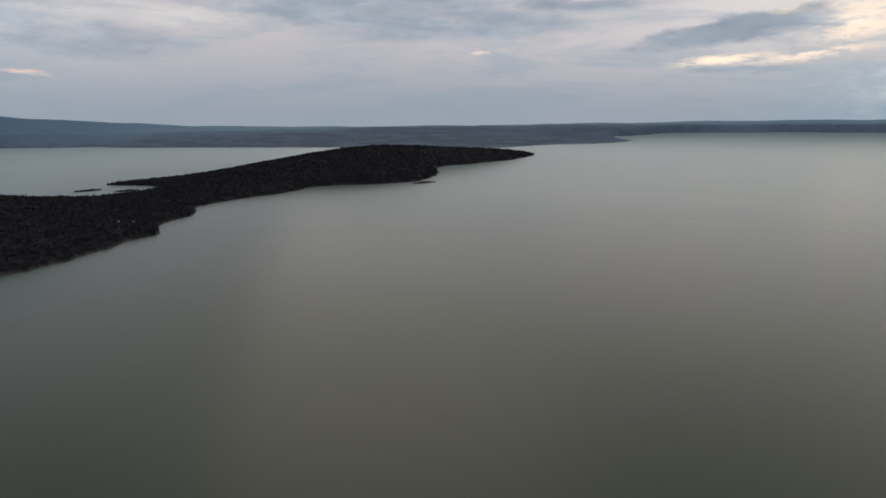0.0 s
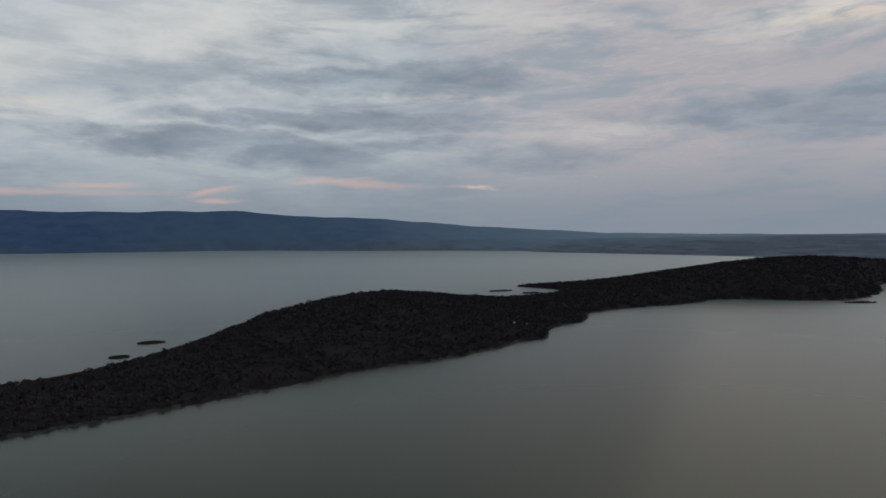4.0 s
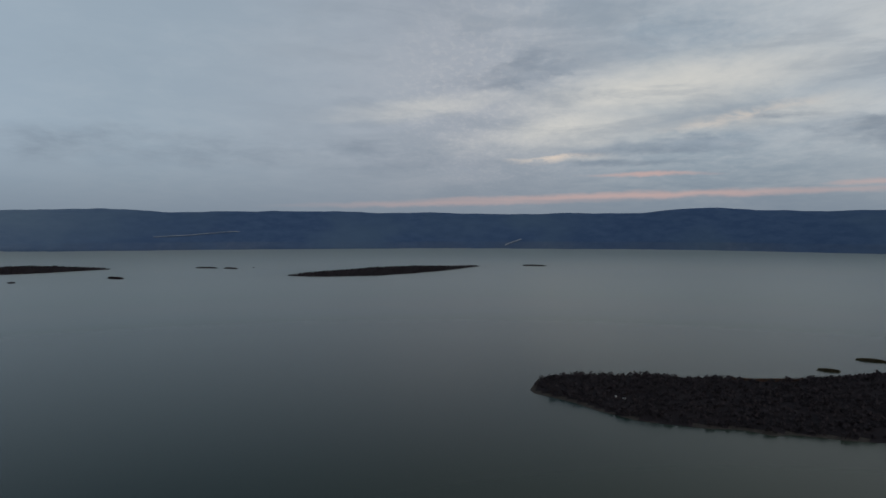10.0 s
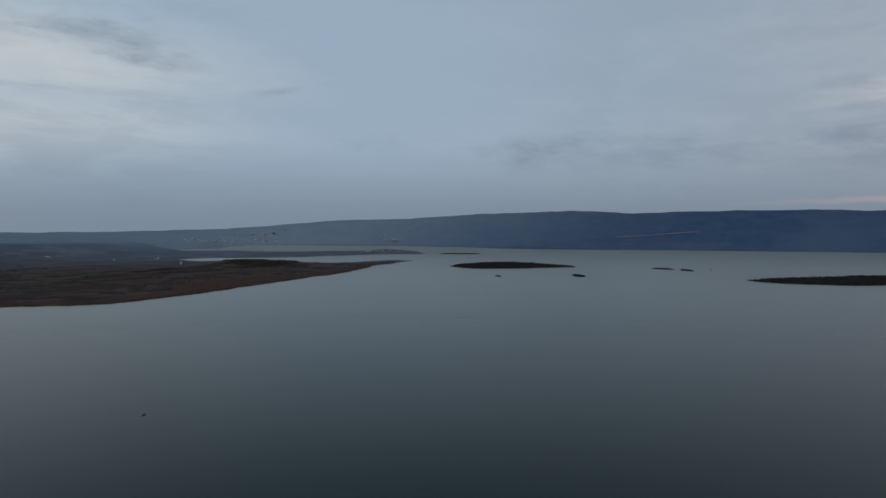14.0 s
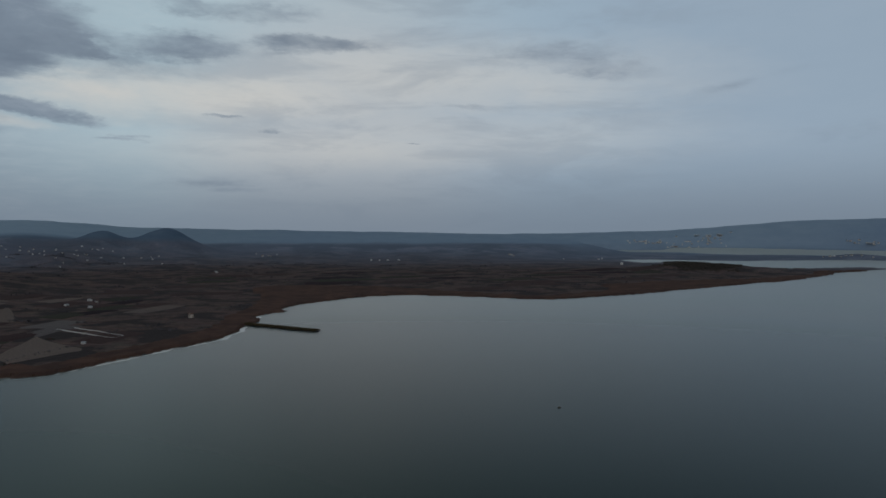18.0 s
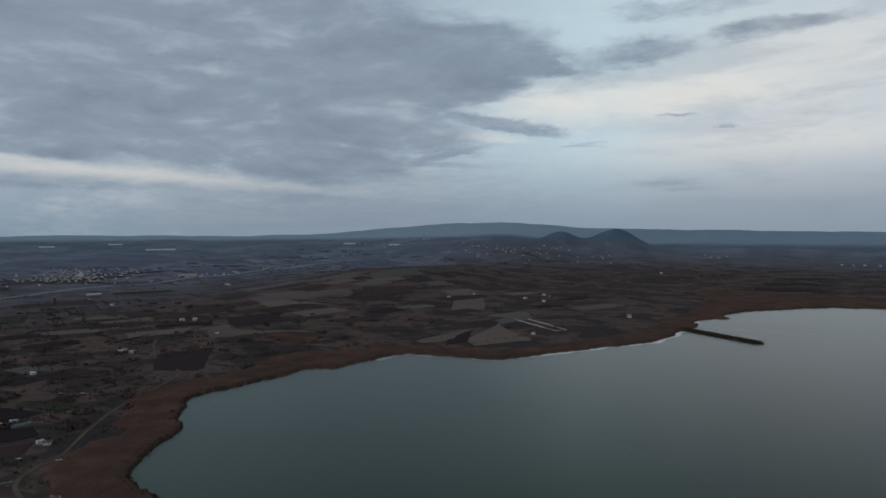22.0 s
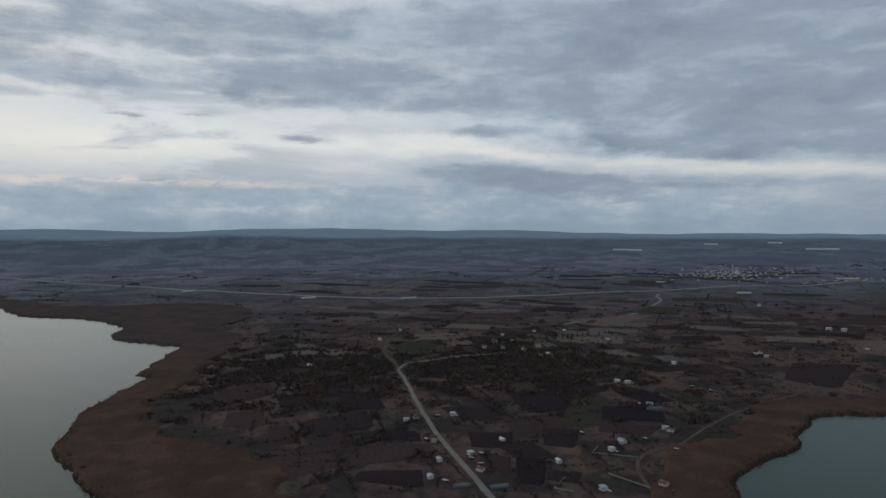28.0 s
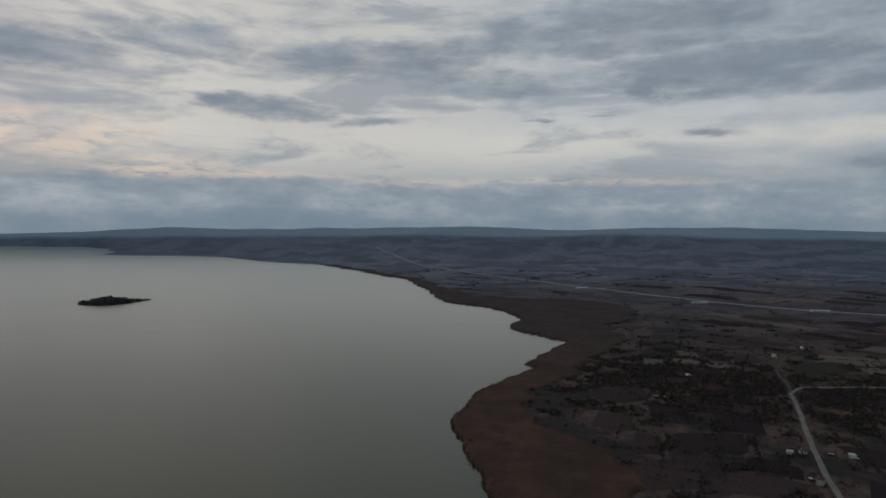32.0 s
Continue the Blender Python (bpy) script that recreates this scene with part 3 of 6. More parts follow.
SHORE_WEST = [(-2288, 3394), (-2539, 3221), (-2813, 3036), (-3136, 2864), (-3401, 2622), (-3599, 2324), (-3802, 2028), (-3986, 1732), (-4156, 1390), (-4260, 1102),
              (-4321, 802), (-4356, 498), (-4397, 194), (-4406, -191), (-4372, -497), (-4276, -908), (-4189, -1241), (-4050, -1596), (-3889, -1942), (-3703, -2274),
              (-3533, -2574), (-3446, -2791), (-3347, -2953), (-3248, -3118), (-3049, -3346), (-2817, -3565), (-2569, -3769), (-2368, -3901), (-2248, -3933),
              (-2156, -3881), (-1954, -3967), (-1723, -4019)]
ISLAND_FRONT = [(-577, 127), (-550, 127), (-511, 163), (-473, 196), (-455, 246), (-440, 314), (-422, 390), (-414, 452), (-397, 535), (-369, 607), (-350, 689),
                (-354, 731), (-335, 782), (-364, 836), (-360, 959), (-387, 1044), (-351, 1138), (-289, 1252), (-257, 1354), (-158, 1393), (-55, 1450),
                (-13, 1605), (-10, 1730), (-15, 1885), (116, 2088), (240, 2245), (352, 2587)]
ISLAND_BACK = [(329, 2694), (251, 2718), (100, 2548), (-126, 2374), (-313, 2214), (-503, 1882), (-596, 1612), (-708, 1461), (-724, 1418), (-614, 1398),
               (-567, 1341), (-572, 1223), (-636, 1109), (-714, 984), (-777, 804), (-746, 665), (-675, 550), (-638, 454), (-622, 396), (-616, 333), (-630, 243), (-624, 146)]
LONG_ISLAND = [(-2011, -561), (-1963, -442), (-2024, -274), (-2273, -108), (-2609, 31), (-2624, -15), (-2420, -178), (-2233, -355), (-2104, -506)]
NORTH_ISLAND = [(-1987, -1725), (-1916, -1535), (-2061, -1396), (-2275, -1298), (-2322, -1362), (-2183, -1550), (-2065, -1714)]
ROUND_ISLE = [(926, 1333), (917, 1282), (948, 1252), (1005, 1250), (1065, 1261), (1039, 1302), (1017, 1347), (967, 1367)]
# islets: x, y, length, width, turn
ISLETS = [(-2645, 244, 93, 33, 80), (-2386, -990, 85, 31, 85), (-2360, -886, 70, 28, 60), (-2441, -829, 11, 10, 0), (-1657, -1204, 33, 18, 40), (-1842, -1023, 91, 31, 50),
          (-667, 429, 24, 18, 55), (-724, 500, 33, 22, 60), (-693, 1299, 54, 16, 55), (-614, 1289, 49, 16, 40), (-38, 1421, 59, 16, 35), (-2975, -2530, 240, 60, 127), (-1366, -1738, 13, 7, 0)]


def rough_line(points, step, wild, seed):
    """A closed line through the corners, broken into short crooked pieces."""
    pts, out, n = np.array(points, float), [], len(points)
    for i in range(n):
        p0, p1, p2, p3 = pts[i - 1], pts[i], pts[(i + 1) % n], pts[(i + 2) % n]
        length = np.linalg.norm(p2 - p1)
        dist = np.hypot(*((p1 + p2) / 2))
        k = int(max(2, min(24, length / (step * (0.5 + dist / 600)))))
        for j in range(k):
            u = j / k
            q = 0.5 * (2 * p1 + (p2 - p0) * u + (2 * p0 - 5 * p1 + 4 * p2 - p3) * u * u + (3 * p1 - p0 - 3 * p2 + p3) * u ** 3)
            q = 0.45 * q + 0.55 * (p1 + (p2 - p1) * u)
            w = min(wild * (0.5 + dist / 500), length * 0.12, 90.0 if dist < 2900 else 14.0) * (1 if j else 0.3)
            s = noise.noise_vector(Vector((q[0] * 0.045, q[1] * 0.045, seed))) + 0.6 * noise.noise_vector(Vector((q[0] * 0.12, q[1] * 0.12, seed + 7)))
            out.append((q[0] + s[0] * w, q[1] + s[1] * w))
    return np.array(out)


def distance_in(line, x, y):
    """Distance to a closed line, positive inside."""
    best, inside = np.full(x.shape, 1e12), np.zeros(x.shape, bool)
    for (ax, ay), (bx, by) in zip(line, np.roll(line, -1, 0)):
        dx, dy = bx - ax, by - ay
        u = np.clip(((x - ax) * dx + (y - ay) * dy) / (dx * dx + dy * dy + 1e-9), 0, 1)
        best = np.minimum(best, (x - ax - u * dx) ** 2 + (y - ay - u * dy) ** 2)
        if ay != by:
            inside ^= ((ay > y) != (by > y)) & (x < dx * (y - ay) / dy + ax)
    best = np.sqrt(best)
    return np.where(inside, best, -best)


LAKE = rough_line(SHORE_NORTH + SHORE_NEAR + SHORE_SOUTH + SHORE_FAR + SHORE_WEST, 9.0, 5.0, 1)
BIG = rough_line(ISLAND_FRONT + ISLAND_BACK, 10.0, 5.0, 2)
SMALL = [rough_line(p, 16.0, 5.0, 3 + i) for i, p in enumerate((LONG_ISLAND, NORTH_ISLAND, ROUND_ISLE))]
DAM = ((115, -989), (2, -895), 8.0)


def smooth01(x):
    x = np.clip(x, 0, 1)
    return x * x * (3 - 2 * x)


def waves(x, y, size, seed):
    """Cheap rolling relief between about -1 and 1."""
    r, total = random.Random(seed), np.zeros(np.shape(x))
    for k in range(7):
        a, f, ph = r.uniform(0, 6.283), r.uniform(0.6, 2.1) / size, r.uniform(0, 6.283)
        total = total + np.sin((x * math.cos(a) + y * math.sin(a)) * 6.283 * f + ph) / (0.7 + f * size)
    return total / 3.2


RIDGE = [(0, 90), (12, 90), (20, 104), (28, 140), (34, 175), (39, 212), (46, 232), (51, 270), (57, 266), (65, 258), (72, 294), (78, 260), (88, 258), (96, 268), (108, 277),
         (115, 265), (121, 283), (128, 265), (136, 224), (142, 210), (148, 165), (155, 135), (164, 127), (171, 134), (181, 152), (187, 157), (196, 178), (201, 216), (206, 214),
         (211, 184), (217, 140), (224, 124), (237, 132), (243, 126), (255, 156), (263, 158), (270, 173), (277, 172), (284, 150), (292, 172), (300, 160), (312, 147), (317, 158), (323, 124), (328, 112), (340, 110), (352, 96), (360, 90)]
# hills: x, y, height, spread along, spread across, turn
HILLS = [(-581, 740, 41, 185, 97, 100), (-545, 523, 2, 110, 71, 100), (-208, 1821, 54, 325, 169, 75), (-424, 1473, 9, 143, 78, 70), (-601, 346, 5, 34, 15, 95), (127, 2230, 26, 260, 78, 55), (933, -1515, 44, 338, 195, 100), (-1391, -2163, 24, 208, 71, 160), (-2760, -2850, 17, 150, 55, 140), (3890, 730, 62, 330, 190, 100), (3990, 350, 16, 90, 90, 0), (3760, 1870, 34, 260, 160, 116), (-1560, -2480, 14, 190, 70, 120), (-2250, -300, 16, 210, 60, 135), (-2120, -1520, 16, 150, 60, 125), (985, 1302, 10, 48, 34, 60), (-2655, -2862, 17, 75, 45, 140)]
PEAKS = [(788, -3506, 100, 104), (1061, -3433, 72, 78)]


MID = (0.0, 40.0)
FOLD, DEPTH, EYE = 3500.0, 1200.0, 145.0


def fold(r):
    """Country beyond FOLD metres stands nearer than it is, and higher by as much, so that it keeps its place under the horizon."""
    r = np.minimum(r, 4690.0)
    true = np.where(r < FOLD, r, FOLD - DEPTH * np.log(np.maximum(1e-9, 1 - (r - FOLD) / DEPTH)))
    return EYE * (1 - r / np.maximum(true, 1.0))


def edge_distance(x, y):
    """Metres from the water's edge: positive on land. Also that of the mainland alone, and of the islands alone."""
    main = -distance_in(LAKE, x, y)
    isle = distance_in(BIG, x, y)
    for line in SMALL:
        isle = np.maximum(isle, distance_in(line, x, y))
    for px, py, long, wide, turn in ISLETS:
        if math.hypot(px, py) > 1300:
            continue
        c, s = math.cos(radians(turn)), math.sin(radians(turn))
        u, v = (x - px) * c + (y - py) * s, -(x - px) * s + (y - py) * c
        q = np.hypot(u / (long / 2), v / (wide / 2)) + 0.12 * waves(x, y, 12.0, int(long))
        isle = np.maximum(isle, (1 - q) * wide / 2)
    (ax, ay), (bx, by), half = DAM
    u = np.clip(((x - ax) * (bx - ax) + (y - ay) * (by - ay)) / ((bx - ax) ** 2 + (by - ay) ** 2), 0, 1)
    dam = half + 1.2 * waves(x, y, 14.0, 5) - np.hypot(x - ax - u * (bx - ax), y - ay - u * (by - ay))
    return main, isle, dam


def relief(x, y, main, isle, dam, far_from):
    r, yaw = np.hypot(x, y), np.degrees(np.arctan2(-x, y)) % 360
    sd = np.maximum(np.maximum(main, isle), dam)
    z = np.clip(sd * 0.22, -3.0, 0.7)
    land = smooth01(main / 260)
    z = z + land * (1.6 + 1.5 * waves(x, y, 240.0, 1) + 0.9 * waves(x, y, 70.0, 2))
    ridge = np.interp(yaw, [a for a, _ in RIDGE], [h for _, h in RIDGE])
    low = fold(np.hypot(x - MID[0], y - MID[1]))
    u = np.clip((r - far_from) / (4830 - far_from), 0, 1)
    lumps = 1 + 0.16 * (1 - u) * waves(x, y, 700.0, 3) + 0.022 * waves(x, y, 260.0, 4)
    rise = u ** (1.35 - 0.6 * smooth01((ridge - 150) / 60))
    z = z + low + smooth01(main / 60) * rise * (ridge - low) * lumps + smooth01(main / 60) * smooth01(u * 4) * 5 * waves(x, y, 420.0, 9)
    z = z + smooth01((main - 500) / 700) * smooth01((r - 1300) / 900) * smooth01((x + 400) / 900) * (1 - u) * 9 * (waves(x, y, 560.0, 19) + 0.75)
    for hx, hy, high, long, wide, turn in HILLS:
        c, s = math.cos(radians(turn)), math.sin(radians(turn))
        a, b = (x - hx) * c + (y - hy) * s, -(x - hx) * s + (y - hy) * c
        z = z + high * np.exp(-0.5 * ((a / long) ** 2 + (b / wide) ** 2)) * smooth01(sd / 55) * (1 + 0.08 * waves(x, y, 60.0, 6))
    for hx, hy, high, wide in PEAKS:
        q = np.hypot(x - hx, y - hy) / wide
        z = z + high * np.maximum(0, np.exp(-0.5 * q ** 2.0)) * (1 + 0.05 * waves(x, y, 110.0, 8))
    return z + smooth01(isle / 25) * 1.8 + smooth01(dam / 5) * 0.5


# ---- ground: one sheet round the flight's middle, finer towards it ----
TURNS = 1080
RINGS = np.concatenate([np.array([2.0, 15.0, 35.0, 60.0, 85.0]), 105.0 * (3400.0 / 105.0) ** (np.arange(260) / 259), np.arange(3420.0, 4890.0, 20.0)])
_turn, _ring = np.meshgrid(np.arange(TURNS) * 2 * np.pi / TURNS, RINGS)
GX, GY = MID[0] - _ring * np.sin(_turn), MID[1] + _ring * np.cos(_turn)
G_MAIN, G_ISLE, G_DAM = edge_distance(GX, GY)
_wet = np.where((G_MAIN < 0), _ring, 0).max(0)
_wet = np.maximum(np.array([np.roll(_wet, k) for k in range(-6, 7)]).max(0) + 40.0, 2900.0)
for _ in range(3):
    _wet = np.array([np.roll(_wet, k) for k in range(-16, 17)]).mean(0)
GZ = relief(GX, GY, G_MAIN, G_ISLE, G_DAM, _wet[None, :])


def far_from(x, y):
    yaw = (np.arctan2(-(np.asarray(x, float) - MID[0]), np.asarray(y, float) - MID[1]) % (2 * np.pi)) / (2 * np.pi) * TURNS
    return _wet[np.asarray(yaw, int) % TURNS]


def lie(x, y):
    """The ground's height, taken from the sheet itself, for numbers or arrays."""
    x, y = np.asarray(x, float), np.asarray(y, float)
    r = np.hypot(x - MID[0], y - MID[1])
    a = (np.arctan2(-(x - MID[0]), y - MID[1]) % (2 * np.pi)) / (2 * np.pi) * TURNS
    i = np.clip(np.searchsorted(RINGS, r) - 1, 0, len(RINGS) - 2)
    u = np.clip((r - RINGS[i]) / (RINGS[i + 1] - RINGS[i]), 0, 1)
    j = np.floor(a).astype(int)
    v, j = a - j, j % TURNS
    k = (j + 1) % TURNS
    return (GZ[i, j] * (1 - v) + GZ[i, k] * v) * (1 - u) + (GZ[i + 1, j] * (1 - v) + GZ[i + 1, k] * v) * u


def mesh_of(name, verts, faces, materials, slots=None, smooth=False):
    """A mesh from arrays of corners and of faces with three or four corners each."""
    me = bpy.data.meshes.new(name)
    faces = np.asarray(faces, np.int32)
    k = faces.shape[1]
    me.vertices.add(len(verts)), me.loops.add(faces.size), me.polygons.add(len(faces))
    me.vertices.foreach_set("co", np.asarray(verts, np.float32).ravel())
    me.loops.foreach_set("vertex_index", faces.ravel())
    me.polygons.foreach_set("loop_start", np.arange(0, faces.size, k, dtype=np.int32))
    for m in materials if isinstance(materials, (list, tuple)) else [materials]:
        me.materials.append(m)
    if slots is not None:
        me.polygons.foreach_set("material_index", np.asarray(slots, np.int32))
    me.polygons.foreach_set("use_smooth", np.full(len(faces), smooth))
    me.update(calc_edges=True)
    return me


_i = np.arange(len(RINGS) - 1)[:, None] * TURNS
_j = np.arange(TURNS)[None, :]
_k = (_j + 1) % TURNS
G_FACES = np.stack([_i + _j, _i + TURNS + _j, _i + TURNS + _k, _i + _k], -1).reshape(-1, 4)[:, ::-1]


def face_mean(a):
    return (a.ravel()[G_FACES]).mean(1)


def reed_width(x, y):
    w = 50 + 12 * waves(x, y, 160.0, 21) + 11 * waves(x, y, 55.0, 22)
    for cx, cy, sx, sy, more in ((645, -670, 85, 110, 195), (110, -1700, 190, 190, 320), (-750, -1680, 350, 150, 165), (430, 110, 100, 60, 58), (1420, 300, 260, 200, 235)):
        w = w + more * np.exp(-0.5 * (((x - cx) / sx) ** 2 + ((y - cy) / sy) ** 2))
    return w


f_main, f_isle, f_dam, f_x, f_y = (face_mean(a) for a in (G_MAIN, G_ISLE, G_DAM, GX, GY))
f_r = np.hypot(f_x, f_y)
slots = np.zeros(len(G_FACES), int)
slots[(f_isle > -10) | (f_dam > -4)] = 1
slots[(f_isle > -3) & (f_isle < 4.5) & (f_x < 400) & (f_x > -700) & (waves(f_x, f_y, 70.0, 61) > -0.15)] = 4
slots[(f_isle > 0) & (np.hypot((f_x + 600) / 17, (f_y - 345) / 34) < 1)] = 2
slots[(f_isle > -6) & (f_x < -640) & (f_x > -745) & (f_y > 405) & (f_y < 520) & (f_y - 429 + 1.25 * (f_x + 667) < 60)] = 3
f_reed = (f_main > -5) & (f_main < reed_width(f_x, f_y)) & (f_r < 2900) & (f_isle < -10)
slots[f_reed] = 2
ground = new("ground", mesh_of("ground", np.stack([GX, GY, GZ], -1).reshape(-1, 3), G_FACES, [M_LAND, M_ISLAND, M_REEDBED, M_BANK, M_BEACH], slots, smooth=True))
tagged(ground, "dark winter farmland, reed margins and distant wooded hills", "ground", kind="structure")

_near = RINGS[RINGS > 3390.0][0]
_rims = RINGS[(RINGS >= _near) & (RINGS < 4790.0)]
_sea = np.concatenate([np.stack([MID[0] - r * np.sin(_turn[0]), MID[1] + r * np.cos(_turn[0]), np.full(TURNS, float(fold(r)))], -1) for r in _rims])
_i = np.arange(len(_rims) - 1)[:, None] * TURNS
bm = bmesh.new()
_pts = [bm.verts.new(v) for v in _sea]
bm.faces.new(_pts[:TURNS])
for f in np.stack([_i + _j, _i + _k, _i + TURNS + _k, _i + TURNS + _j], -1).reshape(-1, 4)[:, ::-1]:
    bm.faces.new([_pts[n] for n in f])
bmesh.ops.recalc_face_normals(bm, faces=bm.faces[:])
me = bpy.data.meshes.new("water")
bm.to_mesh(me), bm.free()
me.polygons.foreach_set("use_smooth", np.full(len(me.polygons), True))
me.normals_split_custom_set_from_vertices([(0.0, 0.0, 1.0)] * len(me.vertices))
me.materials.append(M_WATER)
water = tagged(new("water", me), "calm grey-green lake water with a dull evening sheen", "lake", kind="structure")

# still water in the lee of the reeds
M_CALM = material("still_shallows", lambda g, place: (water_tone(g, place)[0], None), rough=0.10, specular=0.5)
lay_sheen(M_CALM, 1.45, 0.6, 0.25)
walk_along = LAKE[(LAKE[:, 0] > 100) & (LAKE[:, 0] < 520) & (LAKE[:, 1] > -1200) & (LAKE[:, 1] < -560)]
ahead = np.roll(walk_along, -1, 0) - np.roll(walk_along, 1, 0)
ahead[[0, -1]] = ahead[[1, -2]]
side = np.stack([-ahead[:, 1], ahead[:, 0]], -1) / np.linalg.norm(ahead, axis=1)[:, None]
if distance_in(LAKE, *(walk_along[len(side) // 2] + side[len(side) // 2] * 4.0).reshape(2, 1))[0] < 0:
    side = -side
wide = np.clip(10.0 + 9.0 * waves(walk_along[:, 0], walk_along[:, 1], 60.0, 51), 2.0, 22.0)
strip = np.concatenate([np.c_[walk_along - side * 1.0, np.full(len(side), 0.02)], np.c_[walk_along + side * wide[:, None], np.full(len(side), 0.02)]])
step = np.arange(len(side) - 1)
quads = np.stack([step, step + 1, step + 1 + len(side), step + len(side)], -1)
away = np.linalg.norm(np.diff(walk_along, axis=0), axis=1) < 40
shallows = new("shallows", mesh_of("shallows", strip, quads[away], M_CALM))
tagged(shallows, "still bright strip of water along the reed edge", "lake", kind="structure")


# ---- parts and small builders ----
def part(name, me, parent, label=""):
    ob = new(name, me)
    ob.parent = parent
    return tagged(ob, label)


def thing(name, label, category, at, turn=0.0, group="", kind=""):
    ob = new(name)
    ob.empty_display_size = 0.5
    ob.matrix_basis = pose(*at, 0, 0, turn)
    return tagged(ob, label, category, group, kind)


def box_mesh(name, x0, x1, y0, y1, z0, z1, mat, bevel=0.0, taper=0.0):
    bm = bmesh.new()
    bmesh.ops.create_cube(bm, size=1.0, matrix=Matrix.Translation(((x0 + x1) / 2, (y0 + y1) / 2, (z0 + z1) / 2)) @ Matrix.Diagonal((x1 - x0, y1 - y0, z1 - z0, 1)))
    if taper:
        for v in bm.verts:
            if v.co.z > (z0 + z1) / 2:
                v.co.x, v.co.y = v.co.x * (1 - taper), v.co.y * (1 - taper)
    if bevel:
        bmesh.ops.bevel(bm, geom=bm.edges[:], offset=bevel, segments=1, affect="EDGES")
    me = bpy.data.meshes.new(name)
    bm.to_mesh(me), bm.free()
    me.materials.append(mat)
    return me


def solid(name, verts, faces, mat):
    me = bpy.data.meshes.new(name)
    me.from_pydata(verts, [], faces)
    me.materials.append(mat)
    me.update()
    return me


def round_mesh(name, profile, sides, mat):
    """A turned body from (radius, height) pairs."""
    verts, faces = [], []
    for r, z in profile:
        verts += [(r * math.cos(6.28319 * i / sides), r * math.sin(6.28319 * i / sides), z) for i in range(sides)]
    for k in range(len(profile) - 1):
        for i in range(sides):
            j = (i + 1) % sides
            faces.append((k * sides + i, k * sides + j, (k + 1) * sides + j, (k + 1) * sides + i))
    faces += [tuple(range(sides))[::-1], tuple(range((len(profile) - 1) * sides, len(profile) * sides))]
    return solid(name, verts, faces, mat)


def ribbon(name, points, width, mat, lift=0.3, step=6.0, label="", category="road", wander=0.6):
    """A road of that width laid over the ground along the points, with soft crumbled edges."""
    pts = [Vector((*p, 0)) for p in points]
    line = []
    for i in range(len(pts) - 1):
        p0, p1, p2, p3 = pts[max(i - 1, 0)], pts[i], pts[i + 1], pts[min(i + 2, len(pts) - 1)]
        k = max(2, int((p2 - p1).length / step))
        for j in range(k):
            u = j / k
            line.append(0.5 * (2 * p1 + (p2 - p0) * u + (2 * p0 - 5 * p1 + 4 * p2 - p3) * u * u + (3 * p1 - p0 - 3 * p2 + p3) * u ** 3))
    line.append(pts[-1])
    verts = []
    for i, p in enumerate(line):
        way = (line[min(i + 1, len(line) - 1)] - line[max(i - 1, 0)]).normalized()
        side = Vector((-way.y, way.x, 0))
        a = width / 2 + wander * noise.noise(Vector((p.x * 0.07, p.y * 0.07, 3)))
        b = width / 2 + wander * noise.noise(Vector((p.x * 0.07, p.y * 0.07, 9)))
        row = [p + side * (a + 0.5), p + side * a, p, p - side * b, p - side * (b + 0.5)]
        high = max(float(lie(q.x, q.y)) for q in row) + lift
        verts += [(q.x, q.y, high + (0.05 if n == 2 else -lift - 0.5 if n in (0, 4) else 0.0)) for n, q in enumerate(row)]
    faces = [(5 * i + n, 5 * i + n + 1, 5 * i + n + 6, 5 * i + n + 5) for i in range(len(line) - 1) for n in range(4)]
    ob = new(name, mesh_of(name, np.array(verts), np.array(faces)[:, ::-1], mat))
    return tagged(ob, label, category, kind="structure")


M_GRAVEL = material("pale_gravel", speckled((0.25, 0.232, 0.21), (0.20, 0.184, 0.165), 0.08, 0.9), bump=0.05)
M_TRACK = material("earth_track", speckled((0.1275, 0.1050, 0.0825), (0.0900, 0.0750, 0.0600), 0.08, 0.9), bump=0.05)
M_ASPHALT = material("worn_asphalt", speckled((0.27, 0.272, 0.28), (0.33, 0.33, 0.335), 0.03, 0.5), rough=0.8)
M_WHITE = material("white_render", speckled((0.66, 0.65, 0.63), (0.52, 0.51, 0.48), 0.25, 2.0, (0.42, 0.40, 0.37)))
M_CREAM = material("cream_render", speckled((0.5600, 0.5040, 0.4340), (0.4480, 0.4060, 0.3500), 0.3, 2.0))
M_TILE = material("clay_tiles", each((0.17, 0.090, 0.068), (0.13, 0.085, 0.072), (0.20, 0.120, 0.092)), bump=0.05)
M_TIN = material("pale_tin", each((0.54, 0.56, 0.58), (0.42, 0.45, 0.49), (0.70, 0.71, 0.72)), rough=0.45, specular=0.5)
M_BLUE = material("blue_tin", speckled((0.28, 0.36, 0.47), (0.36, 0.43, 0.52), 0.4, 2.0), rough=0.5)
M_DARKWOOD = material("weathered_wood", speckled((0.10, 0.075, 0.055), (0.065, 0.05, 0.04), 0.6, 4.0))
M_PANE = material("dark_window_glass", lambda g, place: ((0.02, 0.025, 0.03), None), rough=0.08, specular=0.6)
M_FILM = material("greenhouse_film", speckled((0.15, 0.17, 0.175), (0.11, 0.13, 0.135), 0.3, 2.0), rough=0.35)
M_SHEET = material("pale_sheeting", speckled((0.60, 0.62, 0.63), (0.50, 0.52, 0.54), 0.1, 1.0), rough=0.5)
# dark tone that stands in for shade along the reed's front
M_SHADEREED = material("shaded_reed_front", speckled((0.036, 0.029, 0.024), (0.052, 0.038, 0.030), 0.2, 1.5))
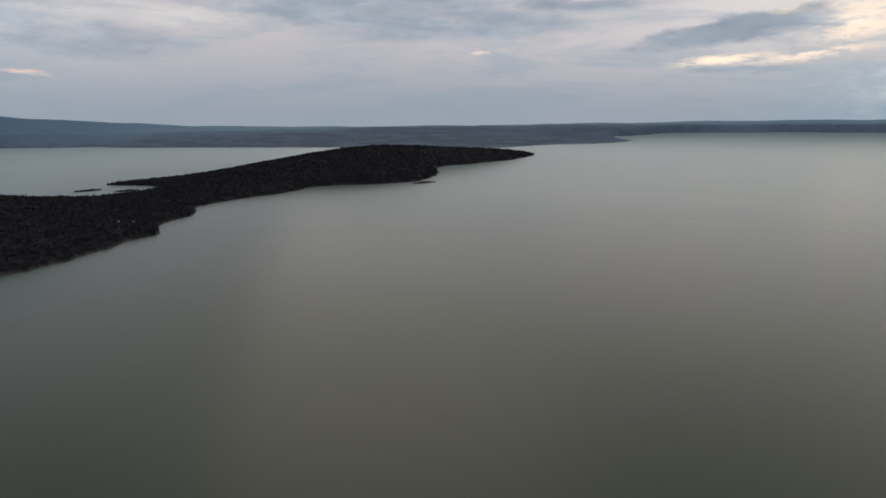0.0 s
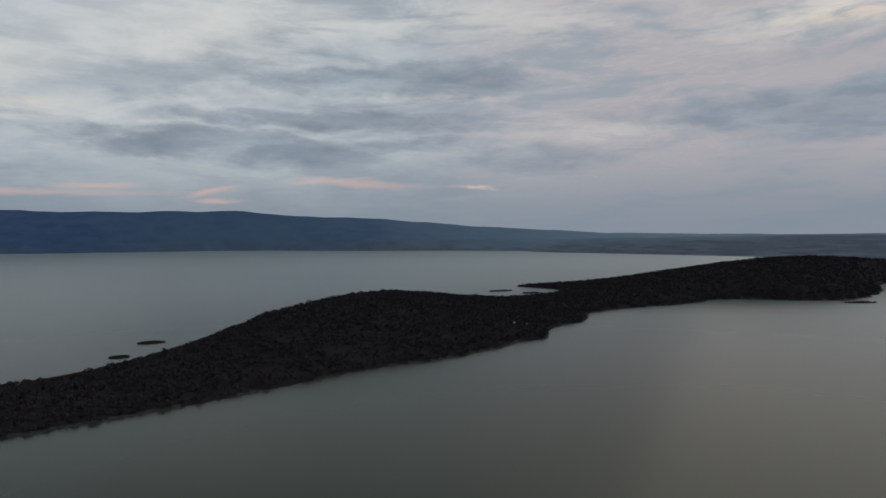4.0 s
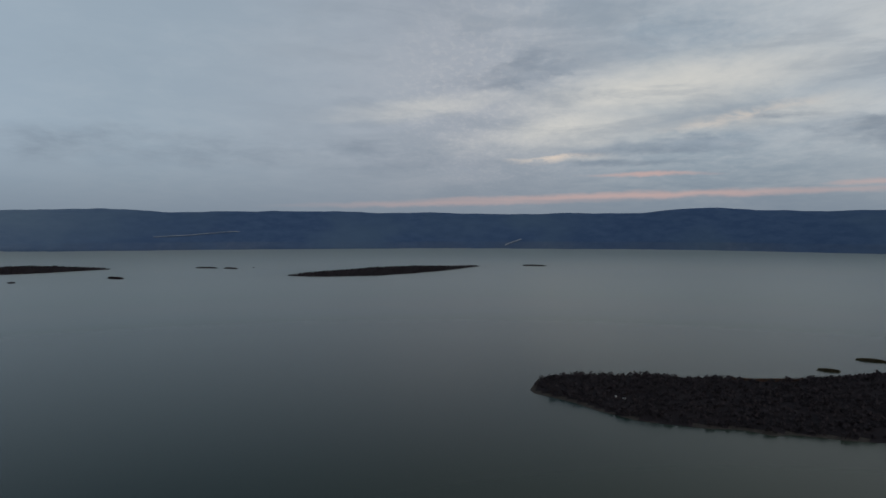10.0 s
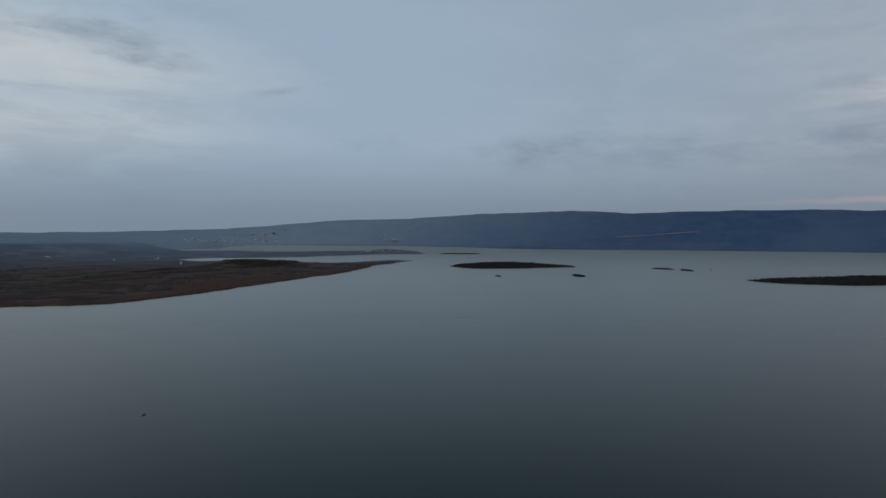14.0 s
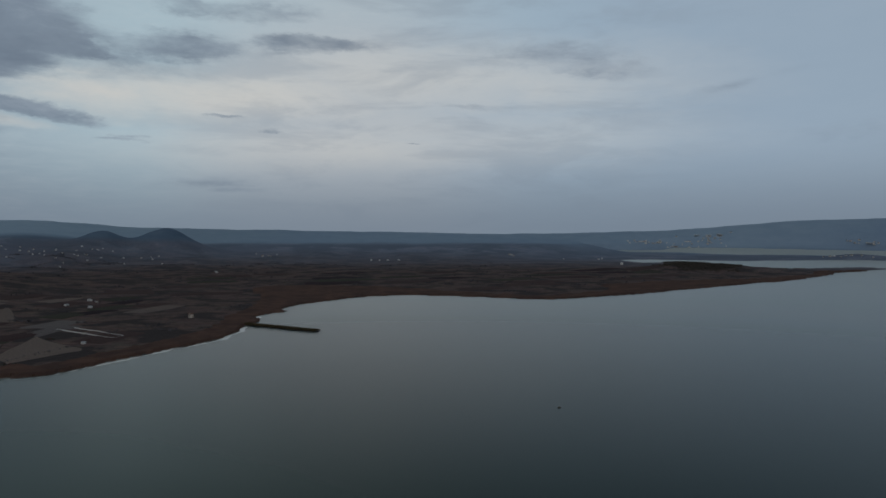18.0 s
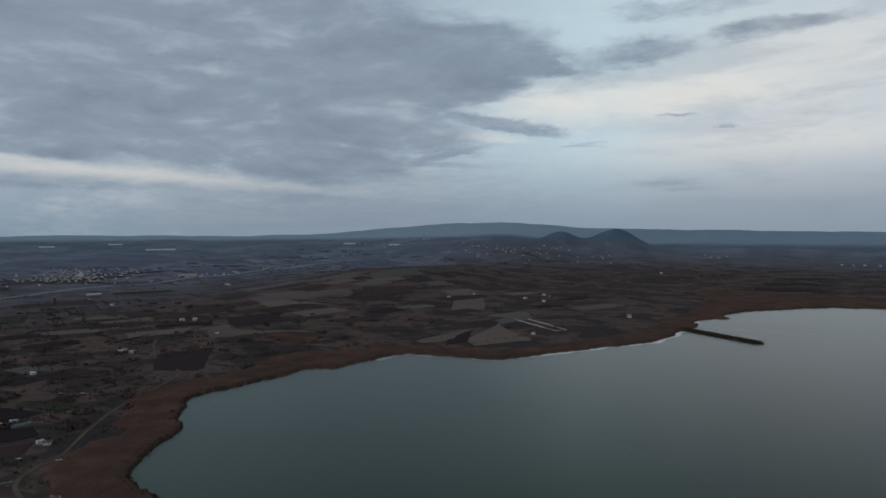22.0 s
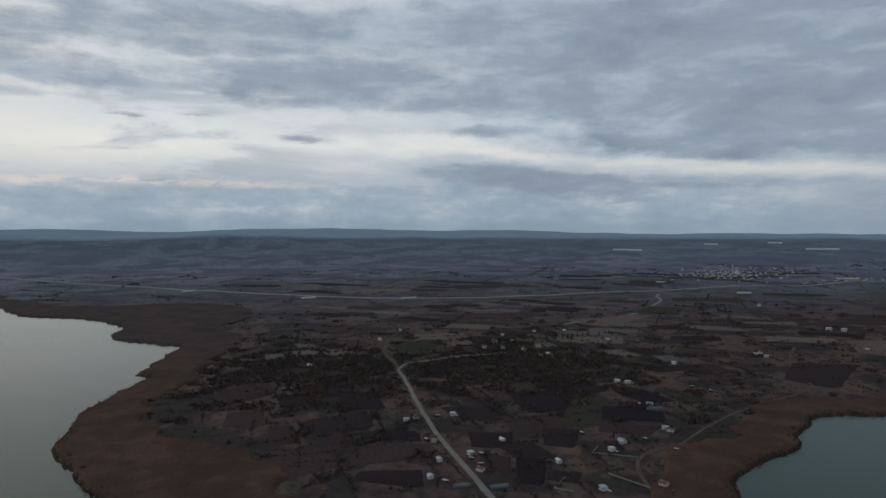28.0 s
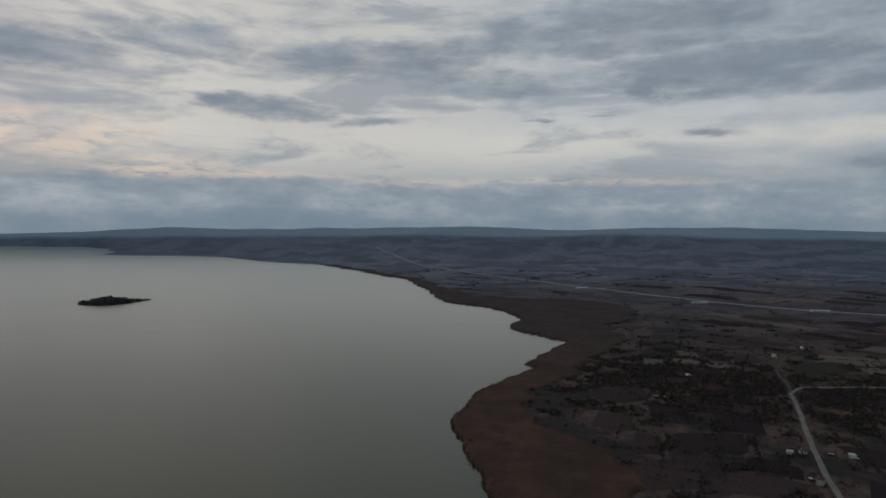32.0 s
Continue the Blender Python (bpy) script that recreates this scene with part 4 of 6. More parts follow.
M_WALL = material("weathered_concrete", speckled((0.30, 0.29, 0.275), (0.23, 0.22, 0.21), 0.3, 2.0))
M_BARK = material("bark", speckled((0.060, 0.048, 0.040), (0.090, 0.072, 0.058), 0.8, 5.0))


def leaf_tone(a, b, c):
    def make(g, place):
        k = g.node("ShaderNodeNewGeometry").outputs["Random Per Island"]
        return g.ramp(k, [(0.0, a), (0.6, b), (1.0, c)]), None
    return make


M_SCRUB = material("evergreen_scrub", leaf_tone((0.0440, 0.0385, 0.0440), (0.0520, 0.0435, 0.0480), (0.0640, 0.0500, 0.0525)))
M_LEAF = material("orchard_foliage", leaf_tone((0.0508, 0.0514, 0.0432), (0.0676, 0.0630, 0.0540), (0.0913, 0.0728, 0.0630)))
# foliage of the far hedges and copses, with haze painted in: paler, bluer
M_HAZYHEDGE = material("hazy_hedge_foliage", leaf_tone((0.0760, 0.0730, 0.0820), (0.0880, 0.0830, 0.0910), (0.1030, 0.0940, 0.1000)))
M_BARE = material("bare_twigs", leaf_tone((0.0784, 0.0532, 0.0492), (0.1034, 0.0665, 0.0596), (0.1283, 0.0865, 0.0754)))
M_GOLD = material("yellow_autumn_leaves", leaf_tone((0.40, 0.26, 0.05), (0.50, 0.34, 0.07), (0.34, 0.24, 0.06)))
M_REED = material("reed_blades", leaf_tone((0.1186, 0.0698, 0.0504), (0.0969, 0.0582, 0.0432), (0.1414, 0.0861, 0.0624)))
M_GREENREED = material("bank_reed_blades", leaf_tone((0.0480, 0.0480, 0.0288), (0.0720, 0.0576, 0.0336), (0.1020, 0.0744, 0.0432)))
M_CONIFER = material("conifer_needles", leaf_tone((0.0156, 0.0260, 0.0182), (0.0234, 0.0338, 0.0234), (0.0312, 0.0390, 0.0260)))


# ---- plants ----
def leaf_cloud(rng, n, wide, high, leaf, base):
    """Corners of n loose leaf pieces that fill an uneven crown above base."""
    th, ph = rng.uniform(0, 2 * np.pi, n), np.arccos(rng.uniform(-0.75, 1, n))
    rad = rng.uniform(0.35, 1.0, n) ** 0.5 * (1 + 0.28 * np.sin(2 * th + rng.uniform(0, 6)) * np.sin(3 * ph + rng.uniform(0, 6)))
    mid = np.stack([wide * rad * np.sin(ph) * np.cos(th), wide * rad * np.sin(ph) * np.sin(th), base + high * (0.5 + 0.5 * rad * np.cos(ph))], -1)
    tips = rng.normal(0, 1, (n, 3, 3))
    tips *= leaf / np.linalg.norm(tips, axis=-1, keepdims=True) * rng.uniform(0.6, 1.3, (n, 1, 1))
    return mid[:, None, :] + tips


CLOUD_RNG = np.random.default_rng(11)


def plant_stuff(name, xs, ys, sizes, n, mat, label, category, squat=0.8, leaf=0.36, sink=0.1, level=None):
    """Many small plants of no count, joined: loose leaf pieces standing on the ground."""
    kinds = [leaf_cloud(CLOUD_RNG, n, 0.5, squat, leaf, 0.0) for _ in range(24)]
    zs = lie(xs, ys) if level is None else level
    pick = CLOUD_RNG.integers(0, 24, len(xs))
    turn = CLOUD_RNG.uniform(0, 6.283, len(xs))
    all_kinds = np.stack(kinds)[pick].reshape(len(xs), -1, 3)
    c, s = np.cos(turn)[:, None], np.sin(turn)[:, None]
    v = np.stack([all_kinds[..., 0] * c - all_kinds[..., 1] * s, all_kinds[..., 0] * s + all_kinds[..., 1] * c, all_kinds[..., 2] - sink], -1) * sizes[:, None, None]
    v = (v + np.stack([xs, ys, zs], -1)[:, None, :]).reshape(-1, 3)
    ob = new(name, mesh_of(name, v, np.arange(len(v)).reshape(-1, 3), mat))
    return tagged(ob, label, category, kind="stuff")


def scatter(n, x0, x1, y0, y1, seed):
    rng = np.random.default_rng(seed)
    return rng.uniform(x0, x1, n), rng.uniform(y0, y1, n), rng


def grid_edge(x, y, which):
    """Distance from the water's edge, looked up in the ground sheet."""
    r = np.hypot(x - MID[0], y - MID[1])
    j = np.round((np.arctan2(-(x - MID[0]), y - MID[1]) % (2 * np.pi)) / (2 * np.pi) * TURNS).astype(int) % TURNS
    i = np.clip(np.searchsorted(RINGS, r), 1, len(RINGS) - 1)
    u = (r - RINGS[i - 1]) / (RINGS[i] - RINGS[i - 1])
    return which[i - 1, j] * (1 - u) + which[i, j] * u


def island_woods():
    x, y, rng = scatter(170000, -830, 400, 100, 2800, 21)
    d = grid_edge(x, y, G_ISLE)
    far = np.hypot(x, y)
    ok = (d > 3.5) & ((y < 1260) | (y > 1335) | (x > -590)) & (rng.uniform(0, 1, len(x)) < np.clip(1.25 - far / 2000, 0.25, 1)) & (waves(x, y, 55.0, 44) + rng.uniform(-0.9, 0.9, len(x)) > -0.9)
    ok &= (clearing(x, y) > 1) & ~on_pads(x, y)
    x, y, far = x[ok], y[ok], far[ok]
    size = rng.uniform(2.2, 4.2, len(x)) * (1 + far / 2600)
    plant_stuff("island_scrub", x, y, size, 13, M_SCRUB, "dense dark evergreen scrub covering the big island", "scrub", squat=0.75)
    x, y, rng = scatter(16000, -830, 400, 100, 2800, 22)
    d = grid_edge(x, y, G_ISLE)
    ok = (d > 4) & (clearing(x, y) > 1.1) & ~on_pads(x, y) & (waves(x, y, 90.0, 45) + rng.uniform(-0.5, 0.5, len(x)) > 0.1)
    x, y = x[ok], y[ok]
    plant_stuff("island_wood", x, y, rng.uniform(4.0, 6.8, len(x)), 30, M_SCRUB, "taller dark trees rising out of the island scrub", "woodland", squat=0.95, leaf=0.27)
    x, y, rng = scatter(170000, -2800, 1200, -2000, 1600, 23)
    d = grid_edge(x, y, G_ISLE)
    keep = (d > 1.0) & ((x < -830) | (x > 400))
    x, y = x[keep], y[keep]
    plant_stuff("islet_scrub", x, y, 1.7 * rng.uniform(2.0, 3.6, len(x)), 14, M_SCRUB, "dark low scrub on the small islands", "scrub", squat=0.6)


def headland_wood():
    """Dark evergreen wood over the low back of the headland across the lake."""
    x, y, rng = scatter(26000, -1700, -1080, -2700, -1850, 71)
    line = np.hypot((0.92 * (x + 1380) + 0.39 * (y + 2180)) / 140, (-0.39 * (x + 1380) + 0.92 * (y + 2180)) / 190)
    back = np.hypot((x + 1530) / 90, (y + 2500) / 130)
    ok = (np.minimum(line, back) + 0.3 * waves(x, y, 90.0, 72) < 0.6 + 0.4 * rng.uniform(0, 1, len(x))) & (grid_edge(x, y, G_MAIN) > reed_width(x, y) + 4)
    x, y = x[ok], y[ok]
    plant_stuff("headland_wood", x, y, rng.uniform(4.0, 7.5, len(x)), 9, M_LEAF, "dark evergreen wood on the back of the headland", "woodland", squat=0.7)


def far_islets():
    """Low islets far out on the lake: a stony rim round a hummock under scrub."""
    rng = np.random.default_rng(63)
    xs, ys, zs, tall = [], [], [], []
    for px, py, long, wide, turn in ISLETS:
        if math.hypot(px, py) <= 1300:
            continue
        base = float(fold(math.hypot(px - MID[0], py - MID[1])))
        c, s = math.cos(radians(turn)), math.sin(radians(turn))
        top = min(3.2, 0.08 * wide + 0.6)
        verts, faces, n = [(px, py, base + top)], [], 28
        for k, (q, h) in enumerate(((0.45, 0.85), (0.8, 0.45), (1.0, 0.12), (1.06, -0.25))):
            for i in range(n):
                a = 2 * math.pi * i / n
                w = q * (1 + 0.10 * math.sin(3 * a + px) + 0.06 * math.sin(7 * a + py))
                u, v = w * long / 2 * math.cos(a), w * wide / 2 * math.sin(a)
                verts.append((px + u * c - v * s, py + u * s + v * c, base + h * top))
            for i in range(n):
                j = (i + 1) % n
                if k:
                    o = 1 + (k - 1) * n
                    faces.append((o + i, o + n + i, o + n + j, o + j))
                else:
                    faces.append((0, 1 + i, 1 + j))
        me = bpy.data.meshes.new("islet")
        me.from_pydata(verts, [], faces)
        me.materials.append(M_ISLAND)
        me.update()
        tagged(new("islet", me), "low dark scrub-grown islet in the lake", "islet", kind="structure")
        m = int(long * wide / 22) + 4
        a, q = rng.uniform(0, 6.283, m), np.sqrt(rng.uniform(0, 0.92, m))
        u, v = q * long / 2 * np.cos(a), q * wide / 2 * np.sin(a)
        xs.append(px + u * c - v * s), ys.append(py + u * s + v * c), zs.append(base + top * (0.9 - 0.75 * q * q)), tall.append(np.full(m, min(1.0, 0.25 + wide / 40)))
    x, y, z, tall = (np.concatenate(k) for k in (xs, ys, zs, tall))
    plant_stuff("far_islet_scrub", x, y, tall * rng.uniform(3.0, 5.6, len(x)), 12, M_SCRUB, "dark low scrub and reed on the far islets", "scrub", squat=0.6, level=z)


def reed_belt():
    # a standing mat of reed over its bed, with a ragged wall at the water
    keep = f_reed & (f_r > 130)
    faces = G_FACES[keep]
    used, idx = np.unique(faces, return_inverse=True)
    x, y, d, r = GX.ravel()[used], GY.ravel()[used], G_MAIN.ravel()[used], np.hypot(GX, GY).ravel()[used]
    rng = np.random.default_rng(31)
    edge = np.minimum(smooth01((d + 1.5) / 3.0), smooth01((reed_width(x, y) - d) / 6.0 + 0.25))
    z = np.maximum(GZ.ravel()[used], -0.25) + edge * (2.0 + 0.45 * waves(x, y, 18.0, 33) + rng.uniform(-0.15, 0.15, len(x)))
    # faces at the water's edge get the shade painted on as a dark colour
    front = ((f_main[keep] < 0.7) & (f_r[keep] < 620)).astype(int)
    ob = new("reed_bed", mesh_of("reed_bed", np.stack([x, y, z], -1), idx.reshape(-1, 4), [M_REEDBED, M_SHADEREED], front))
    tagged(ob, "broad belt of dry russet reed along the lake shore", "reed bed", kind="stuff")
    x, y, rng = scatter(230000, 190, 1400, -800, 800, 34)
    d = grid_edge(x, y, G_MAIN)
    far = np.hypot(x, y)
    ok = (d > -1.5) & (d < reed_width(x, y) - 2) & (rng.uniform(0, 1, len(x)) < np.clip(300 / far, 0, 1) * np.where(d < 6, 1.0, 0.0)) & (far > 190)
    x, y, d = x[ok], y[ok], d[ok]
    tuft_stuff("reed_tufts", x, y, np.where(d < 4, 1.2, 2.0), rng, M_REED, "tufts of dry reed standing above the reed belt")


def reed_pads():
    """Flat reed pads off the big island, and the reed clearing on its back shore."""
    x, y, rng = scatter(42000, -745, -560, 300, 520, 39)
    pad = (grid_edge(x, y, G_ISLE) > 0.3) & (y - 429 + 1.25 * (x + 667) < 60) & (y > 405) & (x < -640)
    tuft_stuff("pad_reeds", x[pad], y[pad], np.full(pad.sum(), 0.4), rng, M_GREENREED, "olive reed on two flat pads off the island", 0.6)
    glade = clearing(x, y) < 1
    tuft_stuff("clearing_reeds", x[glade], y[glade], np.full(glade.sum(), 0.6), rng, M_REED, "russet reed in a clearing on the island's back shore")


def on_pads(x, y):
    return (y - 429 + 1.25 * (x + 667) < 60) & (y > 405) & (y < 530) & (x < -640)


def clearing(x, y):
    return np.hypot((x + 600) / 17, (y - 345) / 34)


def tuft_stuff(name, x, y, lift, rng, mat, label, tall=1.0):
    n = len(x)
    z = np.maximum(lie(x, y), 0.0) + lift - 0.6
    v = np.zeros((n, 3, 3, 3))
    for k in range(3):
        a = rng.uniform(0, 6.283, n)
        w, h = rng.uniform(0.5, 1.1, n), tall * rng.uniform(1.0, 2.0, n)
        ox, oy = rng.normal(0, 0.5, n), rng.normal(0, 0.5, n)
        v[:, k, 0] = np.stack([x + ox - w * np.cos(a), y + oy - w * np.sin(a), z], -1)
        v[:, k, 1] = np.stack([x + ox + w * np.cos(a), y + oy + w * np.sin(a), z], -1)
        v[:, k, 2] = np.stack([x + ox + rng.normal(0, 0.3, n), y + oy + rng.normal(0, 0.3, n), z + h], -1)
    v = v.reshape(-1, 3)
    tagged(new(name, mesh_of(name, v, np.arange(len(v)).reshape(-1, 3), mat)), label, "reeds", kind="stuff")


def dam_reeds():
    (ax, ay), (bx, by), half = DAM
    rng = np.random.default_rng(37)
    u, s = rng.uniform(-0.02, 1.02, 2600), rng.uniform(-half, half, 2600)
    length = math.hypot(bx - ax, by - ay)
    x, y = ax + u * (bx - ax) - s * (by - ay) / length, ay + u * (by - ay) + s * (bx - ax) / length
    ok = grid_edge(x, y, G_DAM) > -1
    tuft_stuff("dam_reeds", x[ok], y[ok], np.full(ok.sum(), 1.4), rng, M_GREENREED, "olive reed growing along the narrow spit")


ROADS = {
    "main": [(283, -28), (338, -21), (381, -17), (454, -9), (536, -6), (637, -5), (703, -3)],
    "inland": [(703, -3), (746, -3), (806, 4), (850, 0), (924, -13), (967, -30)],
    "branch": [(703, -3), (733, -15), (745, -34), (766, -75), (785, -153)],
    "shore": [(257, -117), (302, -123), (335, -122), (370, -132), (390, -148), (405, -182), (443, -228), (485, -289), (537, -394), (563, -415), (627, -443), (688, -488), (746, -538)],
    "track": [(1460, -717), (1407, -684), (1337, -657), (1269, -609), (1171, -536), (1144, -518), (1092, -446), (1067, -392), (1019, -314)],
    "highway": [(3247, 1917), (2760, 1471), (2379, 1124), (1996, 678), (1748, 349), (1567, 96), (1475, -155), (1482, -415), (1545, -753), (1565, -994), (1630, -1381), (1760, -1927), (1820, -2452)],
    "village": [(1893, -1626), (1613, -1406), (1370, -1214), (1246, -1112)],
    "hill": [(-3987, -2049), (-4063, -1927), (-4132, -1804), (-4175, -1709), (-4242, -1596)],
    "cut": [(-4440, 147), (-4450, 183), (-4461, 218), (-4476, 260)],
    "farm": [(688, -488), (702, -468), (752, -442), (802, -377)],
}


def off_roads(x, y, gap):
    ok = np.ones(np.shape(x), bool)
    for line in ROADS.values():
        for (ax, ay), (bx, by) in zip(line, line[1:]):
            u = np.clip(((x - ax) * (bx - ax) + (y - ay) * (by - ay)) / ((bx - ax) ** 2 + (by - ay) ** 2), 0, 1)
            ok &= np.hypot(x - ax - u * (bx - ax), y - ay - u * (by - ay)) > gap
    return ok


def lay_roads():
    ribbon("main_road", ROADS["main"], 3.8, M_GRAVEL, label="pale gravel country road running inland past the farmhouses")
    ribbon("inland_track", ROADS["inland"], 2.6, M_TRACK, label="narrow earth track running on inland from the fork")
    ribbon("branch_road", ROADS["branch"], 3.0, M_GRAVEL, label="pale gravel lane branching towards the hamlet")
    ribbon("shore_track", ROADS["shore"], 2.6, M_TRACK, label="brown earth track between the fields and the reed belt")
    ribbon("field_track", ROADS["track"], 7.0, M_GRAVEL, label="pale winding track through the fields")
    ribbon("highway", ROADS["highway"], 10.0, M_ASPHALT, lift=1.3, step=25.0, wander=0.4, label="grey highway on a low bank across the plain")
    ribbon("village_road", ROADS["village"], 5.0, M_TRACK, lift=0.8, step=20.0, label="grey side road meeting the highway")
    ribbon("hill_road", ROADS["hill"], 9.0, M_SHEET, lift=1.5, step=20.0, label="pale cut of a road slanting across the wooded hillside")
    ribbon("quarry_road", ROADS["cut"], 12.0, M_SHEET, lift=1.5, step=12.0, label="pale scar of a quarry road climbing the far shore")
    ribbon("farm_track", ROADS["farm"], 3.4, M_TRACK, label="short earth track to the farmyards")


# ---- fields ----
M_FIELDS = {
    "dark": material("dark_ploughed_soil", each((0.0290, 0.0220, 0.0260), (0.0385, 0.0275, 0.0312), (0.0486, 0.0338, 0.0364)), bump=0.3),
    "brown": material("brown_stubble", each((0.0600, 0.0400, 0.0390), (0.0780, 0.0520, 0.0490), (0.0680, 0.0490, 0.0480)), bump=0.3),
    "tan": material("tan_stubble", each((0.1600, 0.1240, 0.1080), (0.1860, 0.1460, 0.1260), (0.1480, 0.1200, 0.1090)), bump=0.3),
    "olive": material("winter_grass", each((0.0500, 0.0480, 0.0380), (0.0600, 0.0560, 0.0440), (0.0540, 0.0550, 0.0410)), bump=0.3),
    "grey": material("pale_fallow", each((0.1325, 0.1158, 0.1135), (0.1601, 0.1395, 0.1339), (0.1187, 0.1060, 0.1048)), bump=0.3),
}
FIELD_WORDS = {"dark": "dark ploughed field with bare plum-brown soil", "brown": "brown stubble field", "tan": "dry tan stubble field", "olive": "dull olive winter grass field", "grey": "pale grey fallow field"}
taken = []


def field(x, y, long, wide, turn, tone, seed=0):
    """One parcel, laid over the ground with a crooked outline and a low bank round it."""
    if any(math.hypot(x - a, y - b) < 0.42 * (min(long, wide) + w) for a, b, w in taken):
        return
    taken.append((x, y, min(long, wide)))
    n, r = 9, random.Random(int(x * 7 + y * 13) + seed)
    u, v = np.meshgrid(np.linspace(-0.5, 0.5, n), np.linspace(-0.5, 0.5, n))
    skew = r.uniform(-0.08, 0.08)
    a = u * long * (1 + 0.12 * r.uniform(-1, 1) * v) + v * wide * skew + 0.008 * long * np.sin(5 * v + r.uniform(0, 6))
    b = v * wide * (1 + 0.2 * r.uniform(-1, 1) * u) + 0.012 * wide * np.sin(5 * u + r.uniform(0, 6))
    c, s = math.cos(radians(turn)), math.sin(radians(turn))
    X, Y = x + a * c - b * s, y + a * s + b * c
    edge = (np.abs(u) > 0.49) | (np.abs(v) > 0.49)
    Z = lie(X, Y) + np.where(edge, -0.1, 0.3 + 0.0005 * math.hypot(x, y))
    i = (np.arange(n - 1)[:, None] * n + np.arange(n - 1)[None, :]).ravel()
    ob = new("field", mesh_of("field", np.stack([X, Y, Z], -1).reshape(-1, 3), np.stack([i, i + 1, i + n + 1, i + n], -1), M_FIELDS[tone], smooth=True))
    tagged(ob, FIELD_WORDS[tone], "field", "fields on the plain", "structure")


PLOTS_NEAR = [
    ("dark", (538, -21), (531, -77), (487, -71), (493, -34)),
    ("dark", (463, -33), (455, -68), (417, -59), (426, -28)),
    ("brown", (498, -74), (483, -94), (439, -82), (445, -65)),
    ("dark", (466, -95), (455, -125), (409, -103), (420, -83)),
    ("olive", (527, -140), (520, -165), (453, -138), (460, -107)),
    ("dark", (518, -168), (489, -215), (459, -201), (476, -150)),
    ("brown", (471, -147), (451, -192), (426, -170), (444, -134)),
    ("dark", (404, -56), (395, -76), (345, -58), (353, -42)),
    ("brown", (416, -34), (399, -52), (366, -43), (384, -30)),
    ("olive", (359, -93), (340, -115), (331, -112), (344, -85)),
    ("dark", (372, -71), (364, -91), (346, -81), (356, -61)),
    ("dark", (517, 79), (516, 35), (476, 43), (484, 83)),
]
PLOTS_LANE = [
    ("brown", (451, 48), (436, 1), (403, 14), (400, 68)),
    ("brown", (481, 71), (462, 54), (423, 67), (435, 77)),
    ("dark", (391, 56), (388, 13), (354, 16), (375, 60)),
    ("dark", (478, 38), (469, 6), (441, 5), (454, 45)),
    ("dark", (517, 93), (539, 43), (489, 36), (464, 81)),
]
PLOTS_HAMLET = [
    ("olive", (868, -10), (917, -67), (875, -90), (750, -16)),
    ("tan", (954, -46), (958, -131), (898, -126), (895, -42)),
    ("tan", (899, -256), (877, -353), (813, -332), (836, -238)),
    ("tan", (1060, -330), (1115, -478), (1087, -514), (977, -370)),
    ("brown", (769, -382), (750, -445), (692, -411), (741, -357)),
    ("dark", (662, -467), (634, -539), (535, -424), (584, -398)),
    ("tan", (781, -644), (763, -694), (671, -616), (700, -594)),
    ("olive", (1239, -580), (1206, -638), (1082, -561), (1130, -488)),
    ("grey", (1016, -1034), (925, -1085), (845, -1004), (933, -971)),
    ("tan", (986, -971), (888, -961), (767, -953), (853, -877)),
    ("grey", (942, -1348), (928, -1583), (818, -1438), (861, -1268)),
    ("dark", (825, -740), (791, -838), (707, -759), (725, -669)),
    ("brown", (1192, -131), (1179, -317), (1104, -292), (1110, -116)),
]
PLOTS_NORTH = [
    ("tan", (426, -704), (403, -842), (378, -728), (412, -687)),
    ("tan", (370, -755), (385, -899), (280, -782), (339, -702)),
    ("dark", (388, -733), (395, -835), (356, -718), (374, -688)),
    ("tan", (583, -1135), (556, -1227), (467, -1058), (522, -1012)),
    ("grey", (927, -1052), (843, -1139), (776, -1063), (851, -977)),
    ("brown", (513, -1633), (406, -1643), (374, -1514), (486, -1500)),
    ("tan", (585, -702), (716, -649), (779, -655), (682, -614)),
    ("grey", (995, -975), (955, -1049), (849, -992), (902, -908)),
    ("brown", (835, -1171), (744, -1268), (687, -1166), (754, -1072)),
    ("brown", (640, 188), (674, 138), (616, 121), (582, 161)),
]


def plot(tone, *corners):
    """A field with the four corners given, laid over the ground, its edges sunk in."""
    p = np.array(corners, float)
    n, r = 11, random.Random(int(p.sum()))
    u, v = np.meshgrid(np.linspace(0, 1, n), np.linspace(0, 1, n))
    at = lambda k: (p[0, k] * (1 - u) + p[1, k] * u) * (1 - v) + (p[3, k] * (1 - u) + p[2, k] * u) * v
    wide = min(np.linalg.norm(p[0] - p[1]), np.linalg.norm(p[1] - p[2]))
    X = at(0) + 0.02 * wide * np.sin(6 * v + r.uniform(0, 6))
    Y = at(1) + 0.02 * wide * np.sin(6 * u + r.uniform(0, 6))
    taken.append((X.mean(), Y.mean(), wide * 1.3))
    edge = (u < 0.01) | (u > 0.99) | (v < 0.01) | (v > 0.99)
    Z = lie(X, Y) + np.where(edge, -0.1, 0.34 + 0.0006 * math.hypot(X.mean(), Y.mean()))
    i = (np.arange(n - 1)[:, None] * n + np.arange(n - 1)[None, :]).ravel()
    faces = np.stack([i, i + 1, i + n + 1, i + n], -1)
    if np.cross(p[1] - p[0], p[2] - p[1]) < 0:
        faces = faces[:, ::-1]
    ob = new("field", mesh_of("field", np.stack([X, Y, Z], -1).reshape(-1, 3), faces, M_FIELDS[tone], smooth=True))
    tagged(ob, FIELD_WORDS[tone], "field", "fields on the plain", "structure")


